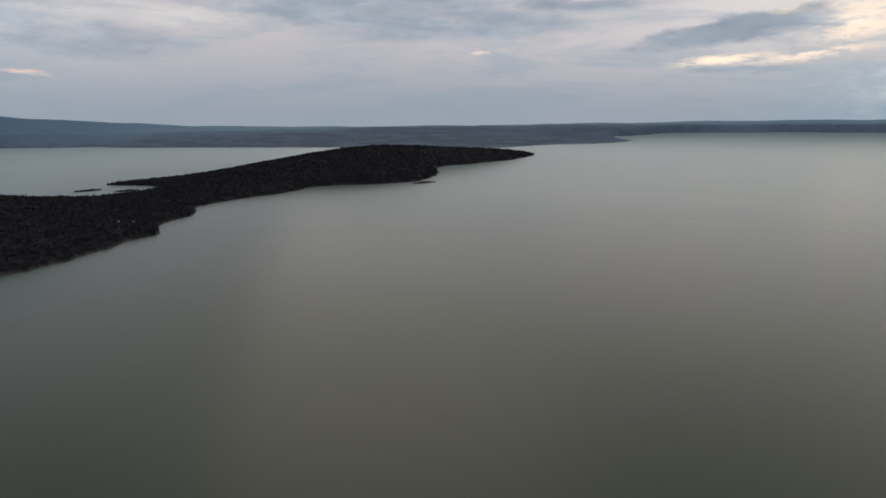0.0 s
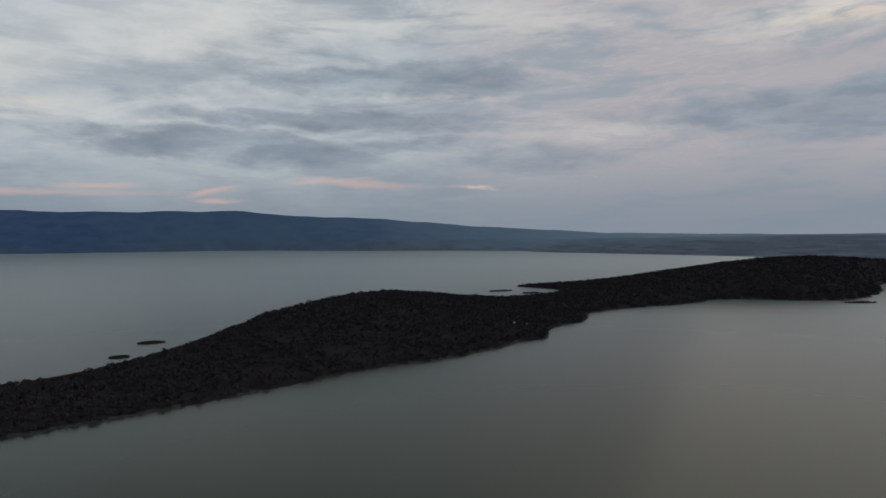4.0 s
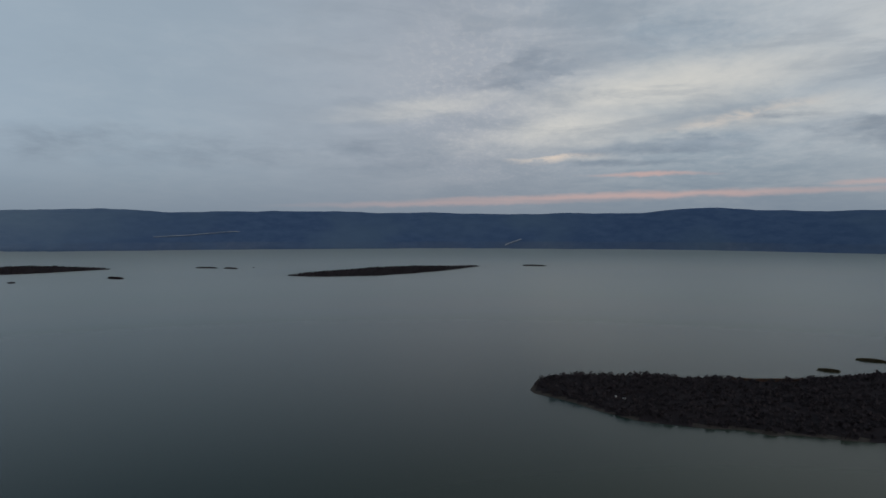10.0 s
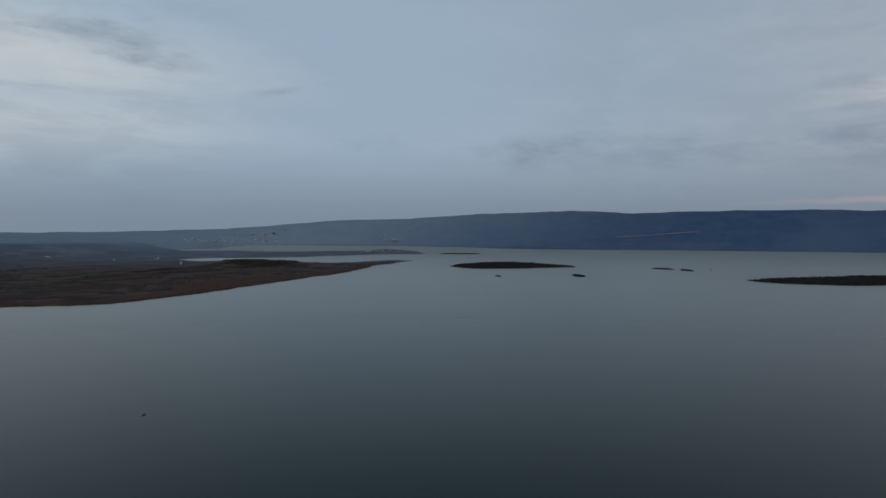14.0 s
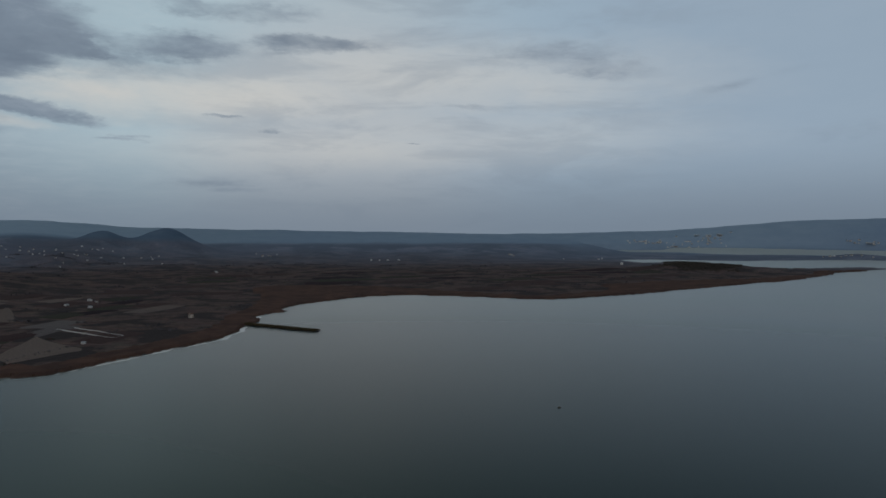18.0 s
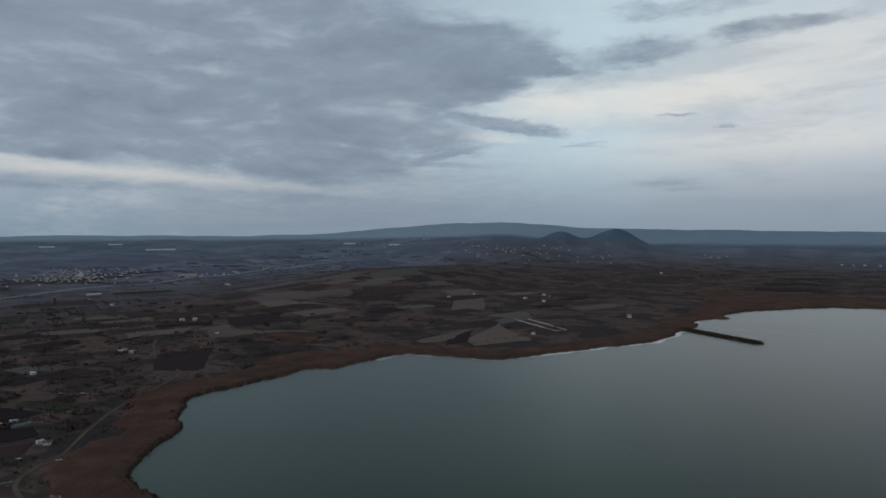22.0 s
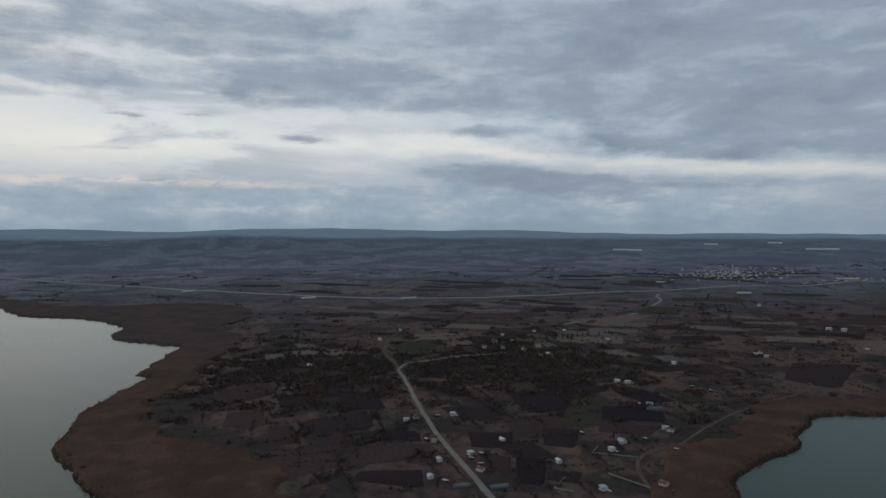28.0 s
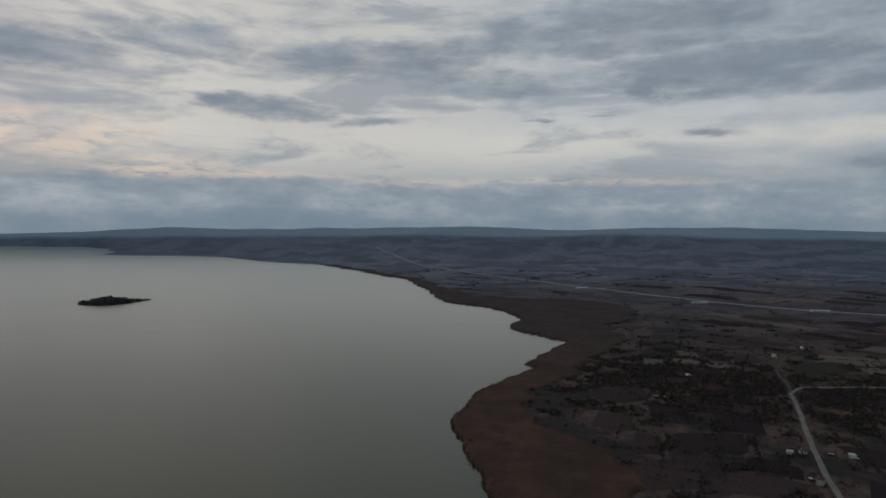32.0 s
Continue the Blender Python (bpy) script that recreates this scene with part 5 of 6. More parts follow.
def lay_fields():
    for row in PLOTS_NEAR + PLOTS_LANE + PLOTS_HAMLET + PLOTS_NORTH:
        plot(*row)
    known = [(740, -400, 78, 44, 60, "tan"), (641, -503, 91, 58, 65, "dark"), (371, -804, 117, 71, 40, "tan"), (439, -804, 78, 46, 35, "tan"), (921, -313, 104, 41, 60, "grey"), (1000, -413, 117, 52, 55, "grey"),
             (1195, -585, 156, 78, 55, "tan"), (542, -120, 78, 52, 5, "dark"), (486, -76, 71, 39, 5, "dark"), (435, -76, 46, 31, 5, "dark"), (574, -75, 52, 44, 5, "brown"), (498, -164, 57, 33, 5, "brown"),
             (535, -170, 39, 28, 5, "olive"), (401, -57, 39, 28, 5, "dark"), (366, -63, 33, 33, 5, "brown"), (508, 64, 78, 44, 10, "dark"), (436, 52, 57, 44, 15, "brown"), (417, 96, 57, 52, 25, "brown"),
             (568, 45, 59, 39, 5, "dark"), (805, -37, 52, 39, 30, "olive"), (836, -87, 65, 52, 20, "brown"), (880, -87, 52, 57, 20, "grey"), (800, -589, 91, 52, 60, "tan"), (1010, -1309, 169, 78, 80, "tan"), (1110, -1186, 182, 78, 80, "grey")]
    for f in known:
        field(*f)
    r = random.Random(5)
    for x0, x1, y0, y1, a, b, turn, keep in ((340, 900, -420, 170, 62, 40, 6, 0.8), (700, 1400, -700, 80, 105, 58, 58, 0.7), (250, 1020, -1440, -650, 115, 64, 70, 0.7), (1250, 2050, -1500, 420, 200, 95, 62, 0.6), (-1250, 430, -2250, -1440, 200, 105, 15, 0.45)):
        for i in range(int((x1 - x0) / a * 1.4)):
            for j in range(int((y1 - y0) / b * 1.4)):
                x, y = x0 + (i + 0.5 + r.uniform(-0.25, 0.25)) * a / 1.1, y0 + (j + 0.5 + r.uniform(-0.25, 0.25)) * b / 1.1
                if x > x1 or y > y1 or r.random() > keep:
                    continue
                px, py = np.array([x, x + a * 0.4, x - a * 0.4, x, x]), np.array([y, y, y, y + b * 0.5, y - b * 0.5])
                if (grid_edge(px, py, G_MAIN) < reed_width(px, py) + 8).any() or not off_roads(px, py, b * 0.42 + 4).all():
                    continue
                near = math.hypot(x, y) < 780
                tone = r.choices(["dark", "brown", "tan", "olive", "grey"], (6, 2.6, 0.3, 1.0, 0.15) if near else (4, 4, 0.5, 1.0, 0.4) if y < -1300 else (2, 4, 2, 1.5, 1.6))[0]
                field(x, y, a * r.uniform(0.6, 0.95), b * r.uniform(0.55, 0.9), turn + r.uniform(-7, 7), tone)


# ---- trees ----
def tree_kind(name, seed, high, wide, mat, leaves, conifer=False):
    """A model tree: a tapered leaning trunk with limbs, and a crown of loose leaf pieces."""
    rng = np.random.default_rng(seed)
    verts, faces = [], []

    def limb(p, q, r0, r1):
        p, q = Vector(p), Vector(q)
        way = (q - p).normalized()
        side = way.orthogonal().normalized()
        up = way.cross(side)
        k = len(verts)
        for c, r in ((p, r0), ((p + q) / 2 + side * r0 * 0.6, (r0 + r1) / 2), (q, r1)):
            verts.extend([tuple(c + (side * math.cos(2.0944 * i) + up * math.sin(2.0944 * i)) * r) for i in range(3)])
        for row in (0, 3):
            faces.extend([(k + row + i, k + row + (i + 1) % 3, k + row + 3 + (i + 1) % 3) for i in range(3)])
            faces.extend([(k + row + i, k + row + 3 + (i + 1) % 3, k + row + 3 + i) for i in range(3)])

    top = (rng.normal(0, 0.15), rng.normal(0, 0.15), high * (0.9 if conifer else 0.55))
    limb((0, 0, -0.3), top, high * 0.035, high * 0.012)
    for i in range(5):
        a = i * 1.2566 + rng.uniform(-0.3, 0.3)
        h = rng.uniform(0.25, 0.5) * high
        limb((0, 0, h), (wide * 0.75 * math.cos(a), wide * 0.75 * math.sin(a), h + high * rng.uniform(0.15, 0.35)), high * 0.016, high * 0.005)
    trunk = mesh_of(name + "_trunk", np.array(verts), np.array(faces), M_BARK)
    if conifer:
        v = []
        for k in range(leaves):
            h = rng.uniform(0.12, 1.0)
            a = rng.uniform(0, 6.283)
            r = wide * (1.05 - h) * rng.uniform(0.3, 1.0)
            c = np.array([r * math.cos(a), r * math.sin(a), h * high])
            v.append(c + rng.normal(0, 1, (3, 3)) * wide * 0.2)
        v = np.array(v)
    else:
        v = leaf_cloud(rng, leaves, wide, high * 0.72, wide * 0.26, high * 0.26)
    v = v.reshape(-1, 3)
    crown = mesh_of(name + "_crown", v, np.arange(len(v)).reshape(-1, 3), mat)
    return trunk, crown


TREES = {}


def plant(kind, x, y, size, turn, label, group):
    trunk, crown = TREES[kind]
    t = new("tree")
    t.matrix_basis = pose(x, y, float(lie(x, y)), 0, 0, turn) @ Matrix.Diagonal((size, size, size, 1))
    tagged(t, label, "tree", group)
    part("trunk", trunk, t)
    part("crown", crown, t)
    return t


def hedge_lines(n, x0, x1, y0, y1, short, long, turn, seed):
    """Points along straight hedges in two directions at right angles."""
    rng = np.random.default_rng(seed)
    xs, ys = [], []
    for k in range(n):
        cx, cy, length = rng.uniform(x0, x1), rng.uniform(y0, y1), rng.uniform(short, long)
        a = radians(turn + rng.choice((0, 90)) + rng.normal(0, 4))
        u = np.arange(-length / 2, length / 2, max(3.0, length / 40)) + rng.normal(0, 0.8)
        u = u[rng.uniform(0, 1, len(u)) < 0.85]
        xs.append(cx + u * math.cos(a) + rng.normal(0, 0.8, len(u)))
        ys.append(cy + u * math.sin(a) + rng.normal(0, 0.8, len(u)))
    return np.concatenate(xs), np.concatenate(ys)


def grow_trees():
    for i in range(3):
        TREES["leafy", i] = tree_kind("leafy_tree", 50 + i, 4.6, 2.1, M_LEAF, 90)
        TREES["bare", i] = tree_kind("bare_tree", 60 + i, 4.8, 1.9, M_BARE, 70)
        TREES["dark", i] = tree_kind("conifer", 70 + i, 7.0, 1.6, M_CONIFER, 90, True)
    TREES["gold", 0] = tree_kind("golden_tree", 80, 6.0, 2.6, M_GOLD, 110)
    r = random.Random(8)
    n = 0
    while n < 84:
        x, y = r.uniform(290, 800), r.uniform(-420, 150)
        px, py = np.array([x]), np.array([y])
        if grid_edge(px, py, G_MAIN)[0] < reed_width(px, py)[0] + 4 or not off_roads(px, py, 6)[0] or waves(px, py, 60.0, 77)[0] < r.uniform(-0.6, 0.4):
            continue
        kind = "bare" if r.random() < 0.45 else "leafy"
        label = "small bare winter tree among the fields" if kind == "bare" else "small dark olive-green tree among the fields"
        plant((kind, r.randrange(3)), x, y, r.uniform(0.6, 1.1), r.uniform(0, 360), label, "trees near the shore road")
        n += 1
    for i in range(24):
        plant(("dark", r.randrange(3)), 878 + r.gauss(0, 12) - i * 0.2, -270 + r.gauss(0, 28), r.uniform(0.8, 1.3), r.uniform(0, 360), "dark green conifer in the hamlet's grove", "conifers of the hamlet")
    for i in range(30):
        plant(("leafy", r.randrange(3)), 835 + r.gauss(0, 32), -178 + r.gauss(0, 42), r.uniform(1.0, 1.6), r.uniform(0, 360), "dark leafy tree between the hamlet's houses", "trees of the hamlet")
    plant(("gold", 0), 1020, -381, 1.2, 40, "small tree in bright yellow leaf beside a track", "trees near the shore road")
    # orchards, hedges and thickets too many to count
    x, y, rng = scatter(105000, 300, 1250, -880, 420, 91)
    d = grid_edge(x, y, G_MAIN)
    ok = (d > reed_width(x, y) + 2) & off_roads(x, y, 5.0)
    band = waves(x, y, 85.0, 92) + 0.6 * waves(x, y, 30.0, 93) + rng.uniform(-0.12, 0.12, len(x))
    dense = np.exp(-0.5 * (((x - 705) / 115) ** 2 + ((y + 138) / 88) ** 2)) + np.exp(-0.5 * (((x - 706) / 100) ** 2 + ((y - 102) / 75) ** 2))
    ok &= band + 1.3 * dense > 0.52
    for fx, fy, w in taken:
        ok &= np.hypot(x - fx, y - fy) > 0.42 * w
    x, y = x[ok], y[ok]
    half = len(x) // 2
    plant_stuff("orchard", x[:half], y[:half], rng.uniform(2.2, 4.4, half), 14, M_LEAF, "dark olive and fruit orchards between the fields", "orchard")
    plant_stuff("thicket", x[half:], y[half:], rng.uniform(1.8, 3.8, len(x) - half), 14, M_BARE, "brown leafless thickets and hedges between the fields", "thicket")
    x, y = hedge_lines(620, -1500, 2500, -2900, 1150, 60, 230, 62, 95)
    d, far = grid_edge(x, y, G_MAIN), np.hypot(x, y)
    ok = (d > reed_width(x, y) + 3) & (far > 760) & off_roads(x, y, 12.0) & ((x > -800) | (y > -1900))
    x, y, far = x[ok], y[ok], far[ok]
    plant_stuff("hedgerows", x, y, rng.uniform(1.6, 3.2, len(x)) * (1 + far / 5000), 9, M_HAZYHEDGE, "dark hedgerows along the field edges of the plain", "hedgerow")
    x, y, rng = scatter(300000, -1900, 2400, -2900, 1150, 96)
    d, far = grid_edge(x, y, G_MAIN), np.hypot(x, y)
    ok = (d > reed_width(x, y) + 3) & (far > 780) & off_roads(x, y, 12.0) & ((x > -800) | (y > -1900)) & ((x > 1250) | (y < -880) | (y > 420)) & (waves(x, y, 190.0, 96) + 0.7 * waves(x, y, 60.0, 97) + rng.uniform(-0.06, 0.06, len(x)) > 0.72)
    x, y, far = x[ok], y[ok], far[ok]
    plant_stuff("copses", x, y, rng.uniform(2.6, 4.8, len(x)) * (1 + far / 5000), 8, M_HAZYHEDGE, "dark copses and orchards scattered over the plain", "woodland")
    x, y = hedge_lines(330, 330, 1000, -620, 260, 25, 90, 5, 98)
    d = grid_edge(x, y, G_MAIN)
    ok = (d > reed_width(x, y) + 3) & off_roads(x, y, 5.0)
    x, y = x[ok], y[ok]
    plant_stuff("field_hedges", x, y, np.random.default_rng(99).uniform(1.4, 3.0, len(x)), 14, M_LEAF, "dark hedges and brambles along the near field edges", "hedgerow")


# ---- buildings ----
def gable_house(name, w, d, h, roof_h, wall_mat, roof_mat, storeys=1, chimney=True, label="", category="house", group=""):
    """A model house: walls with gables, a roof with eaves, a door, windows with frames, a chimney."""
    ob = thing(name, label, category, (0, 0, -60), 0, group)
    x, y = w / 2, d / 2
    walls = solid("wall", [(-x, -y, -0.6), (x, -y, -0.6), (x, y, -0.6), (-x, y, -0.6), (-x, -y, h), (x, -y, h), (x, y, h), (-x, y, h), (-x, 0, h + roof_h), (x, 0, h + roof_h)],
                  [(0, 1, 5, 4), (2, 3, 7, 6), (1, 2, 6, 9, 5), (3, 0, 4, 8, 7), (3, 2, 1, 0)], wall_mat)
    part("wall", walls, ob)
    o, k = 0.45, roof_h / y
    rx, ry, ze = x + o, y + o, h - k * o
    t = 0.18
    verts = []
    for lift in (0.02, t):
        verts += [(-rx, -ry, ze + lift), (rx, -ry, ze + lift), (rx, 0, h + roof_h + lift), (-rx, 0, h + roof_h + lift), (rx, ry, ze + lift), (-rx, ry, ze + lift)]
    faces = [(6, 7, 8, 9), (9, 8, 10, 11), (3, 2, 1, 0), (5, 4, 2, 3), (0, 1, 7, 6), (4, 5, 11, 10), (1, 2, 8, 7), (2, 4, 10, 8), (3, 0, 6, 9), (5, 3, 9, 11)]
    part("roof", solid("roof", verts, faces, roof_mat), ob)
    if chimney:
        part("chimney", box_mesh("chimney", x * 0.4, x * 0.4 + 0.55, y * 0.3, y * 0.3 + 0.55, h, h + roof_h + 0.7, wall_mat, 0.04), ob)
    part("door", box_mesh("door", -0.5, 0.5, -y - 0.06, -y + 0.05, 0.0, 2.0, M_DARKWOOD, 0.02), ob, "dark wooden door")
    for s in range(storeys):
        z = 0.95 + 2.8 * s
        for sx in (-0.62, 0.62):
            for face in (-1, 1):
                win = part("window", box_mesh("window", sx * x - 0.6, sx * x + 0.6, face * y - 0.05, face * y + 0.05, z, z + 1.2, M_WHITE, 0.02), ob)
                part("pane", box_mesh("pane", sx * x - 0.48, sx * x + 0.48, face * y - 0.07, face * y + 0.07, z + 0.12, z + 1.08, M_PANE), win, "dark glass pane")
    return ob


def flat_house(name, w, d, h, wall_mat, roof_mat, label, category="house", group=""):
    """A model flat-roofed house with a parapet, a terrace slab, a door and windows."""
    ob = thing(name, label, category, (0, 0, -60), 0, group)
    x, y = w / 2, d / 2
    part("wall", box_mesh("wall", -x, x, -y, y, -0.6, h, wall_mat, 0.05), ob)
    part("roof", box_mesh("roof", -x - 0.25, x + 0.25, -y - 0.25, y + 0.25, h + 0.003, h + 0.25, roof_mat, 0.04), ob)
    part("terrace", box_mesh("terrace", -x - 2.2, x + 0.5, -y - 2.4, -y - 0.003, -0.6, 0.25, M_CREAM, 0.03), ob, "pale concrete terrace")
    part("door", box_mesh("door", -0.5, 0.5, -y - 0.06, -y + 0.05, 0.25, 2.2, M_DARKWOOD, 0.02), ob, "dark wooden door")
    for sx in (-0.6, 0.6):
        for face in (-1, 1):
            win = part("window", box_mesh("window", sx * x - 0.6, sx * x + 0.6, face * y - 0.05, face * y + 0.05, 1.0, 2.2, M_DARKWOOD, 0.02), ob)
            part("pane", box_mesh("pane", sx * x - 0.5, sx * x + 0.5, face * y - 0.07, face * y + 0.07, 1.1, 2.1, M_PANE), win, "dark glass pane")
    return ob


def shed(name, w, d, h, mat, roof_mat, label, category="shed", group=""):
    """A model lean-to shed with a sloping tin roof and an open side."""
    ob = thing(name, label, category, (0, 0, -60), 0, group)
    x, y = w / 2, d / 2
    part("back_wall", box_mesh("back_wall", -x, x, y - 0.15, y, -0.5, h, mat), ob)
    for sx in (-1, 1):
        part("side_wall", solid("side_wall", [(sx * x, -y, -0.5), (sx * x, y - 0.153, -0.5), (sx * x, y - 0.153, h), (sx * x, -y, h * 0.78), (sx * (x - 0.15), -y, -0.5), (sx * (x - 0.15), y - 0.153, -0.5), (sx * (x - 0.15), y - 0.153, h), (sx * (x - 0.15), -y, h * 0.78)],
                                [(0, 1, 2, 3), (7, 6, 5, 4), (0, 3, 7, 4), (1, 5, 6, 2), (3, 2, 6, 7), (0, 4, 5, 1)], mat), ob)
    part("roof", solid("roof", [(-x - 0.3, -y - 0.4, h * 0.77), (x + 0.3, -y - 0.4, h * 0.77), (x + 0.3, y + 0.2, h + 0.03), (-x - 0.3, y + 0.2, h + 0.03), (-x - 0.3, -y - 0.4, h * 0.77 + 0.12), (x + 0.3, -y - 0.4, h * 0.77 + 0.12), (x + 0.3, y + 0.2, h + 0.15), (-x - 0.3, y + 0.2, h + 0.15)],
                      [(3, 2, 1, 0), (4, 5, 6, 7), (0, 1, 5, 4), (1, 2, 6, 5), (2, 3, 7, 6), (3, 0, 4, 7)], roof_mat), ob)
    part("post", box_mesh("post", -0.08, 0.08, -y, -y + 0.16, -0.5, h * 0.78, M_DARKWOOD), ob)
    return ob


def tunnel(name, length, width, label, group="", skin=None):
    """A model greenhouse: hoops and a film vault with end walls."""
    ob = thing(name, label, "greenhouse", (0, 0, -60), 0, group)
    verts, n = [], 10
    for x in (-length / 2, length / 2):
        verts += [(x, width / 2 * math.cos(math.pi * i / n), width * 0.42 * math.sin(math.pi * i / n) - 0.05) for i in range(n + 1)]
    faces = [(i, i + 1, n + 2 + i, n + 1 + i) for i in range(n)]
    part("film", solid("film", verts, faces, skin or M_FILM), ob)
    part("end_wall", solid("end_wall", verts[:n + 1], [tuple(range(n + 1))], skin or M_FILM), ob)
    part("end_wall", solid("end_wall", verts[n + 1:], [tuple(range(n + 1))[::-1]], skin or M_FILM), ob)
    return ob


def settle(model, x, y, turn, size=1.0):
    m = copy_thing(model, pose(x, y, float(lie(x, y)) + 0.25, 0, 0, turn))
    m.scale = (size, size, size)
    return m


def remove_model(ob):
    for o in list(ob.children_recursive) + [ob]:
        bpy.data.objects.remove(o)


def boundary_wall(points, high, mat, label, half=0.1):
    ob = thing("garden_wall", label, "wall", (points[0][0], points[0][1], float(lie(*points[0]))))
    for (ax, ay), (bx, by) in zip(points, points[1:]):
        n = max(1, int(math.hypot(bx - ax, by - ay) / 12))
        for k in range(n):
            p = (ax + (bx - ax) * k / n, ay + (by - ay) * k / n)
            q = (ax + (bx - ax) * (k + 1) / n, ay + (by - ay) * (k + 1) / n)
            za, zb = float(lie(*p)), float(lie(*q))
            w = Vector((q[0] - p[0], q[1] - p[1], 0)).normalized()
            s = Vector((-w.y, w.x, 0)) * half
            o = Vector((points[0][0], points[0][1], float(lie(*points[0]))))
            v = [Vector((*c, z)) + e - o for z0, z1 in ((-0.4, high),) for c, g in ((p, za), (q, zb)) for e in (s, -s) for z in (g + z0, g + z1)]
            f = [(0, 1, 5, 4), (2, 6, 7, 3), (1, 3, 7, 5), (0, 2, 3, 1), (4, 5, 7, 6), (0, 4, 6, 2)]
            part("panel", solid("panel", [tuple(c) for c in v], f, mat), ob)
    return ob


def build_houses():
    white = gable_house("farmhouse", 6.8, 5.4, 2.8, 1.3, M_WHITE, M_TILE, 1, True, "white farmhouse with a red tiled roof", group="farmhouses")
    tin = gable_house("cottage", 5.8, 4.4, 2.6, 0.9, M_WHITE, M_TIN, 1, False, "white cottage with a pale tin roof", group="farmhouses")
    box = flat_house("bungalow", 6.2, 5.2, 2.9, M_WHITE, M_TIN, "white flat-roofed bungalow with a concrete terrace", group="farmhouses")
    tall = gable_house("villa", 6.8, 6.0, 5.3, 1.5, M_CREAM, M_TILE, 2, True, "two-storey cream house with a tiled roof", group="farmhouses")
    blue = gable_house("blue_roofed_house", 8.0, 6.2, 3.0, 1.4, M_WHITE, M_BLUE, 1, True, "white house with a blue-grey tin roof by the lake", group="farmhouses")
    hut = shed("shed", 4.6, 3.4, 2.5, M_DARKWOOD, M_TIN, "small wooden shed with a pale tin roof", group="sheds")
    barn = gable_house("barn", 34.0, 10.0, 4.2, 1.8, M_CREAM, M_TIN, 1, False, "long pale barn beside the highway", "barn", "barns")
    glass = tunnel("greenhouse", 16.0, 6.0, "low grey film greenhouse", "greenhouses")
    hall = tunnel("large_greenhouse", 16.0, 6.0, "large pale sheeted greenhouse far out on the plain", "large greenhouses", M_SHEET)
    by_lake = [(blue, 416, -142, 20), (box, 401, -127, 5), (hut, 393, -143, 60), (hut, 419, -162, 30), (white, 436, -192, 40), (tin, 443, -191, 80), (box, 334, -92, 8), (tall, 330, -118, 30), (hut, 323, -122, 70),
             (tin, 384, -81, 10), (box, 410, -25, 20), (hut, 407, -32, 40), (box, 506, -30, 12), (hut, 502, -16, 75), (white, 502, 2, 95), (tin, 498, 11, 95), (tall, 440, -7, 80), (hut, 444, 2, 20),
             (tin, 401, -1, 15), (hut, 399, -15, 70), (white, 378, -25, 45), (tin, 370, 10, 10), (hut, 361, 2, 40), (glass, 348, -30, 95), (glass, 353, -7, 95), (tin, 436, -55, 20), (hut, 387, -27, 80),
             (hut, 441, -120, 15)]
    hamlet = [(glass, 497, -209, 80), (hut, 510, -202, 20), (box, 594, -230, 30), (tin, 602, -222, 30), (hut, 548, -295, 10), (hut, 566, -285, 60), (tin, 673, -325, 25), (white, 718, -453, 60), (box, 693, -459, 60),
             (tin, 708, -455, 20), (tin, 709, -615, 40), (tall, 852, -153, 20), (white, 812, -154, 70), (tall, 785, -176, 30), (white, 750, -186, 60), (box, 758, -199, 20), (tall, 811, -129, 50), (tin, 910, -180, 40),
             (white, 864, -180, 10), (white, 828, -213, 80), (tall, 804, -201, 10), (tin, 843, -316, 50), (hut, 821, -352, 20), (box, 908, 3, 15), (hut, 903, 11, 40), (hut, 625, 110, 15), (tin, 740, 97, 40),
             (hut, 625, 119, 70), (tin, 298, -827, 40), (tin, 509, -211, 45)]
    outlying = [(box, 861, -685, 65), (tin, 848, -700, 65), (hut, 880, -477, 30), (box, 938, -286, 60), (tin, 936, -237, 30), (tin, 992, -36, 20), (white, 1327, -842, 65), (box, 1189, -796, 60), (tin, 1322, -1240, 70),
             (box, 462, -1362, 40), (white, 442, -1342, 20), (tin, 473, -1267, 60), (box, 424, -1246, 10), (tin, 607, -1165, 60), (white, 591, -1255, 20), (tall, 212, -1080, 15), (box, 1306, -1233, 60)]
    r = random.Random(14)
    for model, x, y, turn in by_lake + hamlet + outlying:
        far = math.hypot(x, y)
        while not off_roads(np.array([x]), np.array([y]), 7.0)[0]:
            y += 1.0 if y > -12 else -1.0
        settle(model, x, y, turn, 0.72 if far < 520 else 0.85 if far < 1000 else 1.15)
        for k in range(2):
            a, gap = r.uniform(0, 6.283), r.uniform(5.5, 11)
            px, py = np.array([x + gap * math.cos(a)]), np.array([y + gap * math.sin(a)])
            if off_roads(px, py, 4.5)[0]:
                plant((r.choice(("leafy", "leafy", "bare", "dark")), r.randrange(3)), px[0], py[0], r.uniform(0.5, 0.95), r.uniform(0, 360), "small dark tree beside a farmhouse", "trees beside the farmhouses")
    for x, y, turn, size in ((1521, 123, 118, 1.0), (1470, -105, 98, 1.0), (1771, 438, 140, 1.0), (1669, -1414, 60, 1.6), (1406, -908, 70, 0.9), (1722, -860, 75, 0.8)):
        settle(barn, x, y, turn, size).scale.z = 0.7 * size
    # the village beyond the highway
    n = 0
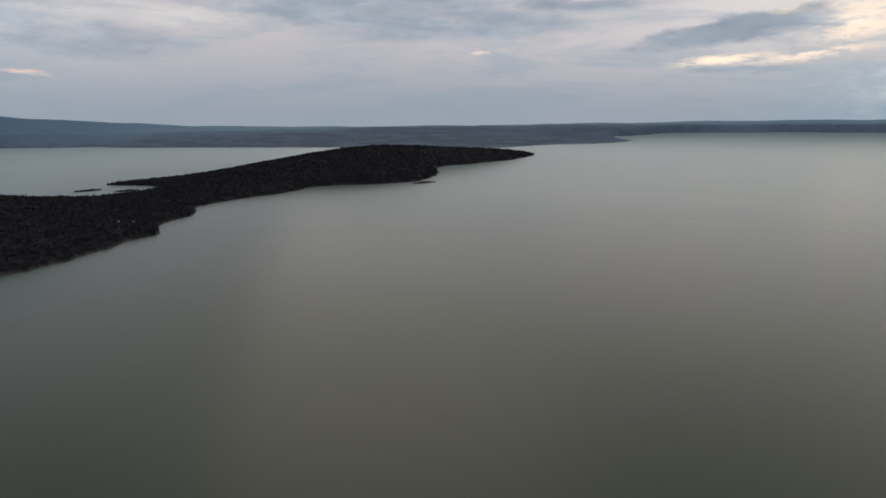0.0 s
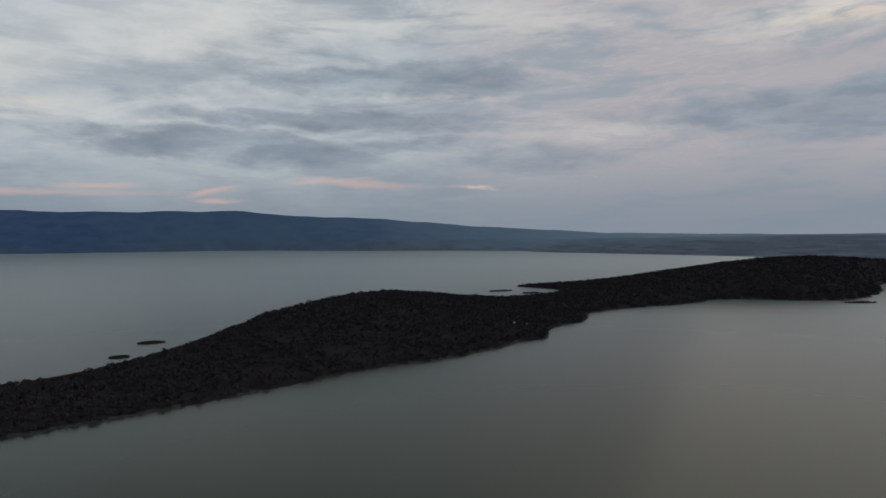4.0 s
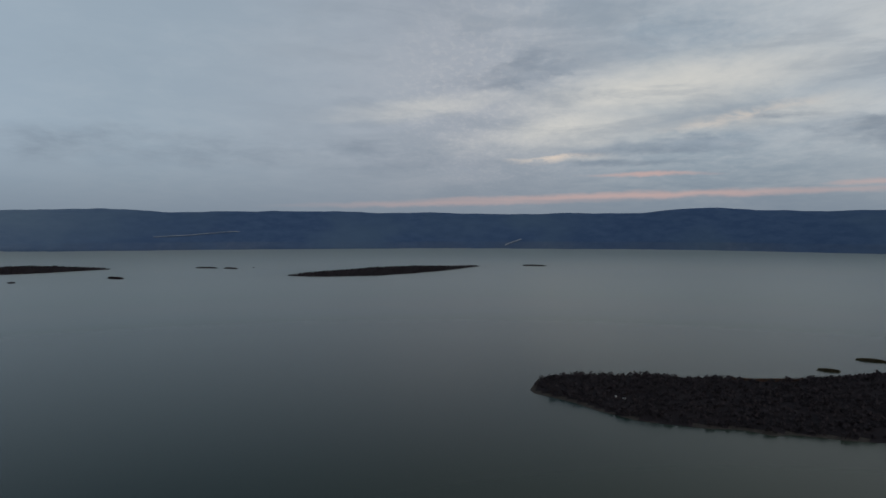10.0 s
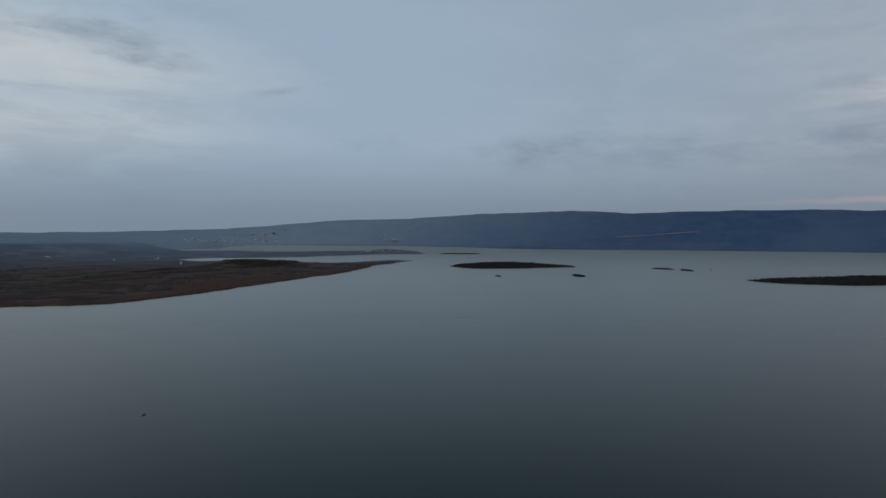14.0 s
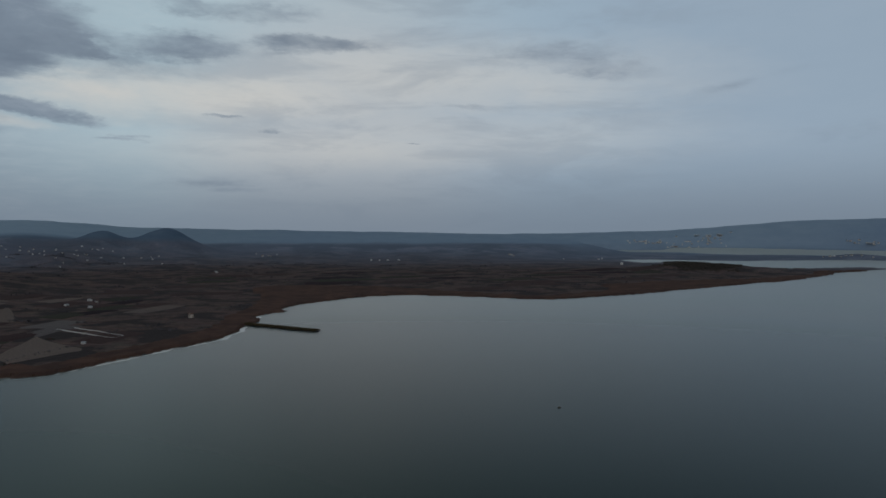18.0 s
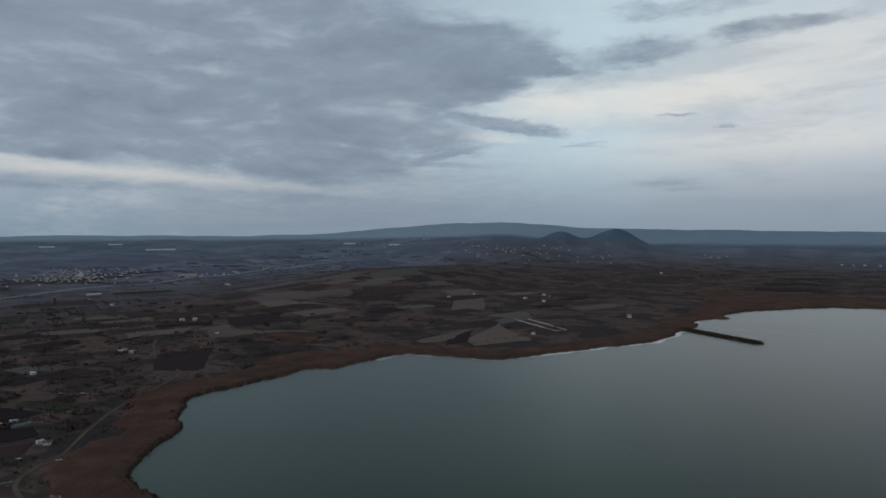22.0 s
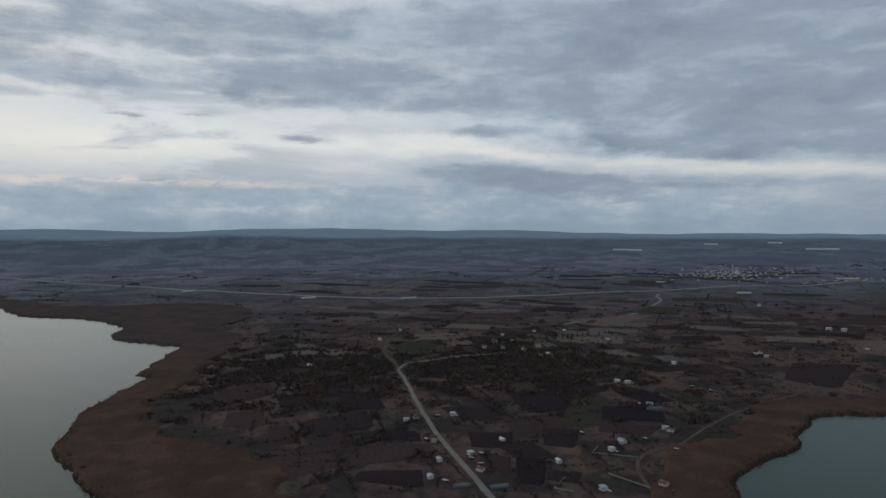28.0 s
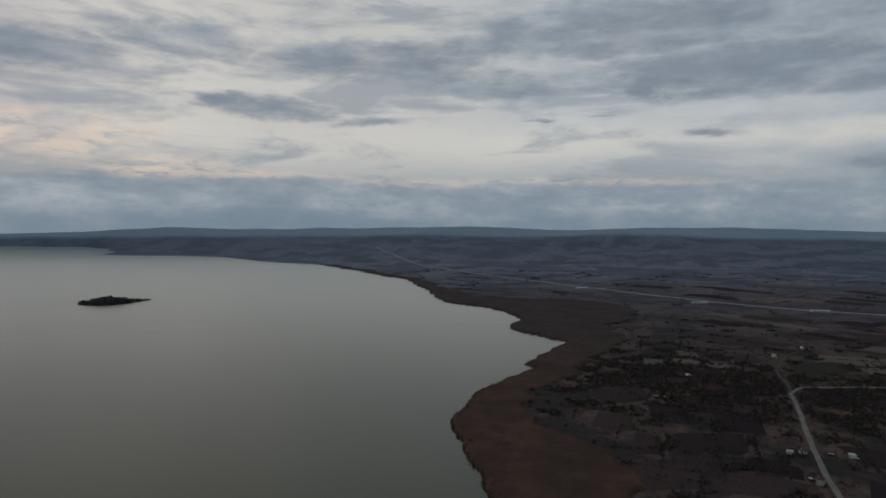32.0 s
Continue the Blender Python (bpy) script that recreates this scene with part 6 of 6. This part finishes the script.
    while n < 150:
        deep, aside = r.gauss(0, 200), r.gauss(0, 74)
        if n % 5 == 4:
            deep, aside = r.uniform(-60, 420), r.uniform(-230, -60)
        x, y = 1995 + 0.84 * deep + 0.543 * aside, -1240 - 0.543 * deep + 0.84 * aside
        n += 1
        if off_roads(np.array([x]), np.array([y]), 22)[0] and math.hypot(x - 2067, y + 1325) > 30:
            settle(r.choice((white, white, white, tin, box)), x, y, r.choice((20, 65, 110, 155)) + r.uniform(-12, 12), r.uniform(0.8, 1.15))
    # farm buildings strung along the highway past the village
    for k in range(26):
        u = r.random()
        x, y = 1600 + 150 * u + r.uniform(30, 90), -1330 - 640 * u
        settle(r.choice((white, tin, box)), x, y, r.uniform(0, 180), r.uniform(0.8, 1.3))
    for x, y in ((1374, -2936), (1199, -2951), (1011, -2837), (803, -3085), (1903, -3186), (2330, -3271), (1019, -2836), (919, -3082), (299, -3262), (1250, -2880)):
        for k in range(4):
            settle(r.choice((white, white, box, tin)), x + r.gauss(0, 70), y + r.gauss(0, 90), r.uniform(0, 180), r.uniform(0.8, 1.3))
    for x, y, turn in ((3429, -1512, 75), (3306, -1540, 70), (3482, -2095, 60), (2934, -2416, 55), (2985, -2360, 50), (3380, -2428, 55), (2330, -3240, 40), (1950, -3150, 30)):
        settle(hall, x, y, turn, 4.5).scale.z = 2.4
    # houses across the lake: on the spit, on the islet off it, on the plain behind, and a town on the far slope
    for x, y in ((-2563, -2950), (-2595, -2910), (-2629, -2873), (-2689, -2839), (-2720, -2800), (-2650, -2862), (-2605, -2880), (-2580, -2925)):
        settle(r.choice((white, box)), x, y, r.uniform(0, 180), r.uniform(1.1, 1.7))
    for x, y in ((-2935, -2575), (-2950, -2552), (-2968, -2535), (-2990, -2505), (-3005, -2488)):
        settle(r.choice((white, box)), x, y, r.uniform(0, 180), r.uniform(1.0, 1.5)).location.z = float(fold(math.hypot(x, y - 40))) + 1.6
    for x, y in ((-232, -3072), (-271, -3071), (-310, -3065), (-362, -3056), (288, -3281), (348, -2249), (-1233, -3185), (-1415, -3162), (-1012, -3383), (-1286, -2611), (-1001, -3390), (-1010, -3340), (-1463, -3226), (-1320, -2682)):
        settle(r.choice((white, box, tin)), x, y, r.uniform(0, 180), r.uniform(1.1, 1.6))
    for k in range(64):
        u = r.random()
        x, y = -1980 - 640 * u + r.gauss(0, 18), -4075 + 210 * u + r.gauss(0, 26)
        settle(r.choice((white, box, box, tin)), x, y, r.uniform(0, 180), r.uniform(1.2, 2.0))
    for k in range(14):
        u = r.random()
        settle(r.choice((white, box)), -3100 - 160 * u, -3415 + 170 * u + r.gauss(0, 8), r.uniform(0, 180), r.uniform(1.2, 1.8))
    for x, y, turn in ((-2600, -3935, 40), (-2480, -4000, 30), (-2540, -3960, 35), (-3180, -3325, 50)):
        settle(hall, x, y, turn, 4.0).scale.z = 1.7
    for x, y in ((1413, -2923), (1348, -2985), (1259, -2994), (1225, -3060), (1112, -3000), (1082, -3082), (980, -2951), (943, -3101), (722, -3226), (1868, -2690), (1981, -2752), (1971, -2639)):
        for k in range(2):
            settle(r.choice((white, white, box, tin)), x + r.gauss(0, 60), y + r.gauss(0, 80), r.uniform(0, 180), r.uniform(0.8, 1.2))
    for x, y, turn in ((-530, 193, 30), (-524, 199, 70)):
        settle(tin, x, y, turn, 0.36)
    for x, y, turn in ((-399, 829, 10), (-395, 841, 60), (-404, 820, 40)):
        settle(tin, x, y, turn, 0.5)
    for model in (white, tin, box, tall, blue, hut, barn, glass, hall):
        remove_model(model)
    boundary_wall([(377, -955), (275, -867)], 1.0, M_WHITE, "long low pale wall of a narrow plot", 0.35)
    boundary_wall([(360, -975), (265, -884), (275, -867)], 1.0, M_WHITE, "long low pale wall closing a narrow plot", 0.35)
    boundary_wall([(329, -922), (316, -906), (325, -899)], 0.9, M_WALL, "short grey wall inside a narrow plot")
    boundary_wall([(411, -121), (398, -111), (385, -139)], 0.9, M_WALL, "low grey garden wall round a lakeside house")
    boundary_wall([(359, -106), (331, -122)], 0.9, M_WALL, "low pale garden wall beside a plot")
    boundary_wall([(357, -76), (341, -63), (333, -73)], 0.9, M_WALL, "low grey garden wall at a field corner")
    boundary_wall([(592, -189), (596, -247)], 0.9, M_WALL, "long pale wall beside an orchard")


def build_mosque():
    x, y = 2067, -1325
    ob = thing("mosque", "small white village mosque with a dome and one slender minaret", "mosque", (x, y, float(lie(x, y))), 30)
    part("hall", box_mesh("hall", -9, 9, -9, 9, -1, 8, M_WHITE, 0.2), ob)
    part("dome", round_mesh("dome", [(7.0, 8.003), (6.8, 10.0), (5.6, 12.6), (3.4, 14.4), (0.6, 15.2), (0.1, 16.2)], 16, M_TIN), ob, "pale metal dome")
    tower = part("minaret", round_mesh("minaret", [(1.9, -1), (1.8, 8), (1.35, 9), (1.25, 24), (1.2, 30)], 12, M_WHITE), ob)
    part("balcony", round_mesh("balcony", [(1.2, 23.0), (2.1, 24.0), (2.1, 25.0), (1.3, 25.02)], 12, M_WHITE), tower)
    part("spire", round_mesh("spire", [(1.45, 30.0), (0.1, 37.0)], 12, M_TIN), tower, "pale metal cone")
    tower.location = (12, 7, 0)
    for k in range(3):
        part("window", box_mesh("window", -6 + 5 * k, -4.2 + 5 * k, -9.06, -8.9, 2, 5.5, M_PANE), ob, "dark arched window")


def build_boat():
    """A small dark fishing boat lying out on the lake."""
    x, y = BOAT
    ob = thing("rowing_boat", "small dark wooden rowing boat lying on the lake", "boat", (x, y, 0.0), 35)
    sec = [(-2.0, 0.45, 0.0), (-1.0, 0.62, -0.05), (0.4, 0.65, -0.05), (1.5, 0.42, 0.0), (2.2, 0.03, 0.15)]
    verts, faces = [], []
    for px, half, low in sec:
        verts += [(px, -half, 0.45 + max(0, px) * 0.08), (px, -half * 0.6, low - 0.12), (px, half * 0.6, low - 0.12), (px, half, 0.45 + max(0, px) * 0.08)]
    for k in range(4):
        faces += [(4 * k + i, 4 * k + i + 1, 4 * k + i + 5, 4 * k + i + 4) for i in range(3)]
    faces.append((0, 3, 2, 1))
    part("hull", solid("hull", verts, faces, M_DARKWOOD), ob)
    for px in (-1.2, 0.4):
        part("thwart", box_mesh("thwart", px - 0.15, px + 0.15, -0.55, 0.55, 0.26, 0.31, M_DARKWOOD), ob)


BOAT = (-205, -423)
lay_roads()
lay_fields()
island_woods()
headland_wood()
far_islets()
reed_belt()
dam_reeds()
reed_pads()
grow_trees()
build_houses()
build_mosque()
build_boat()
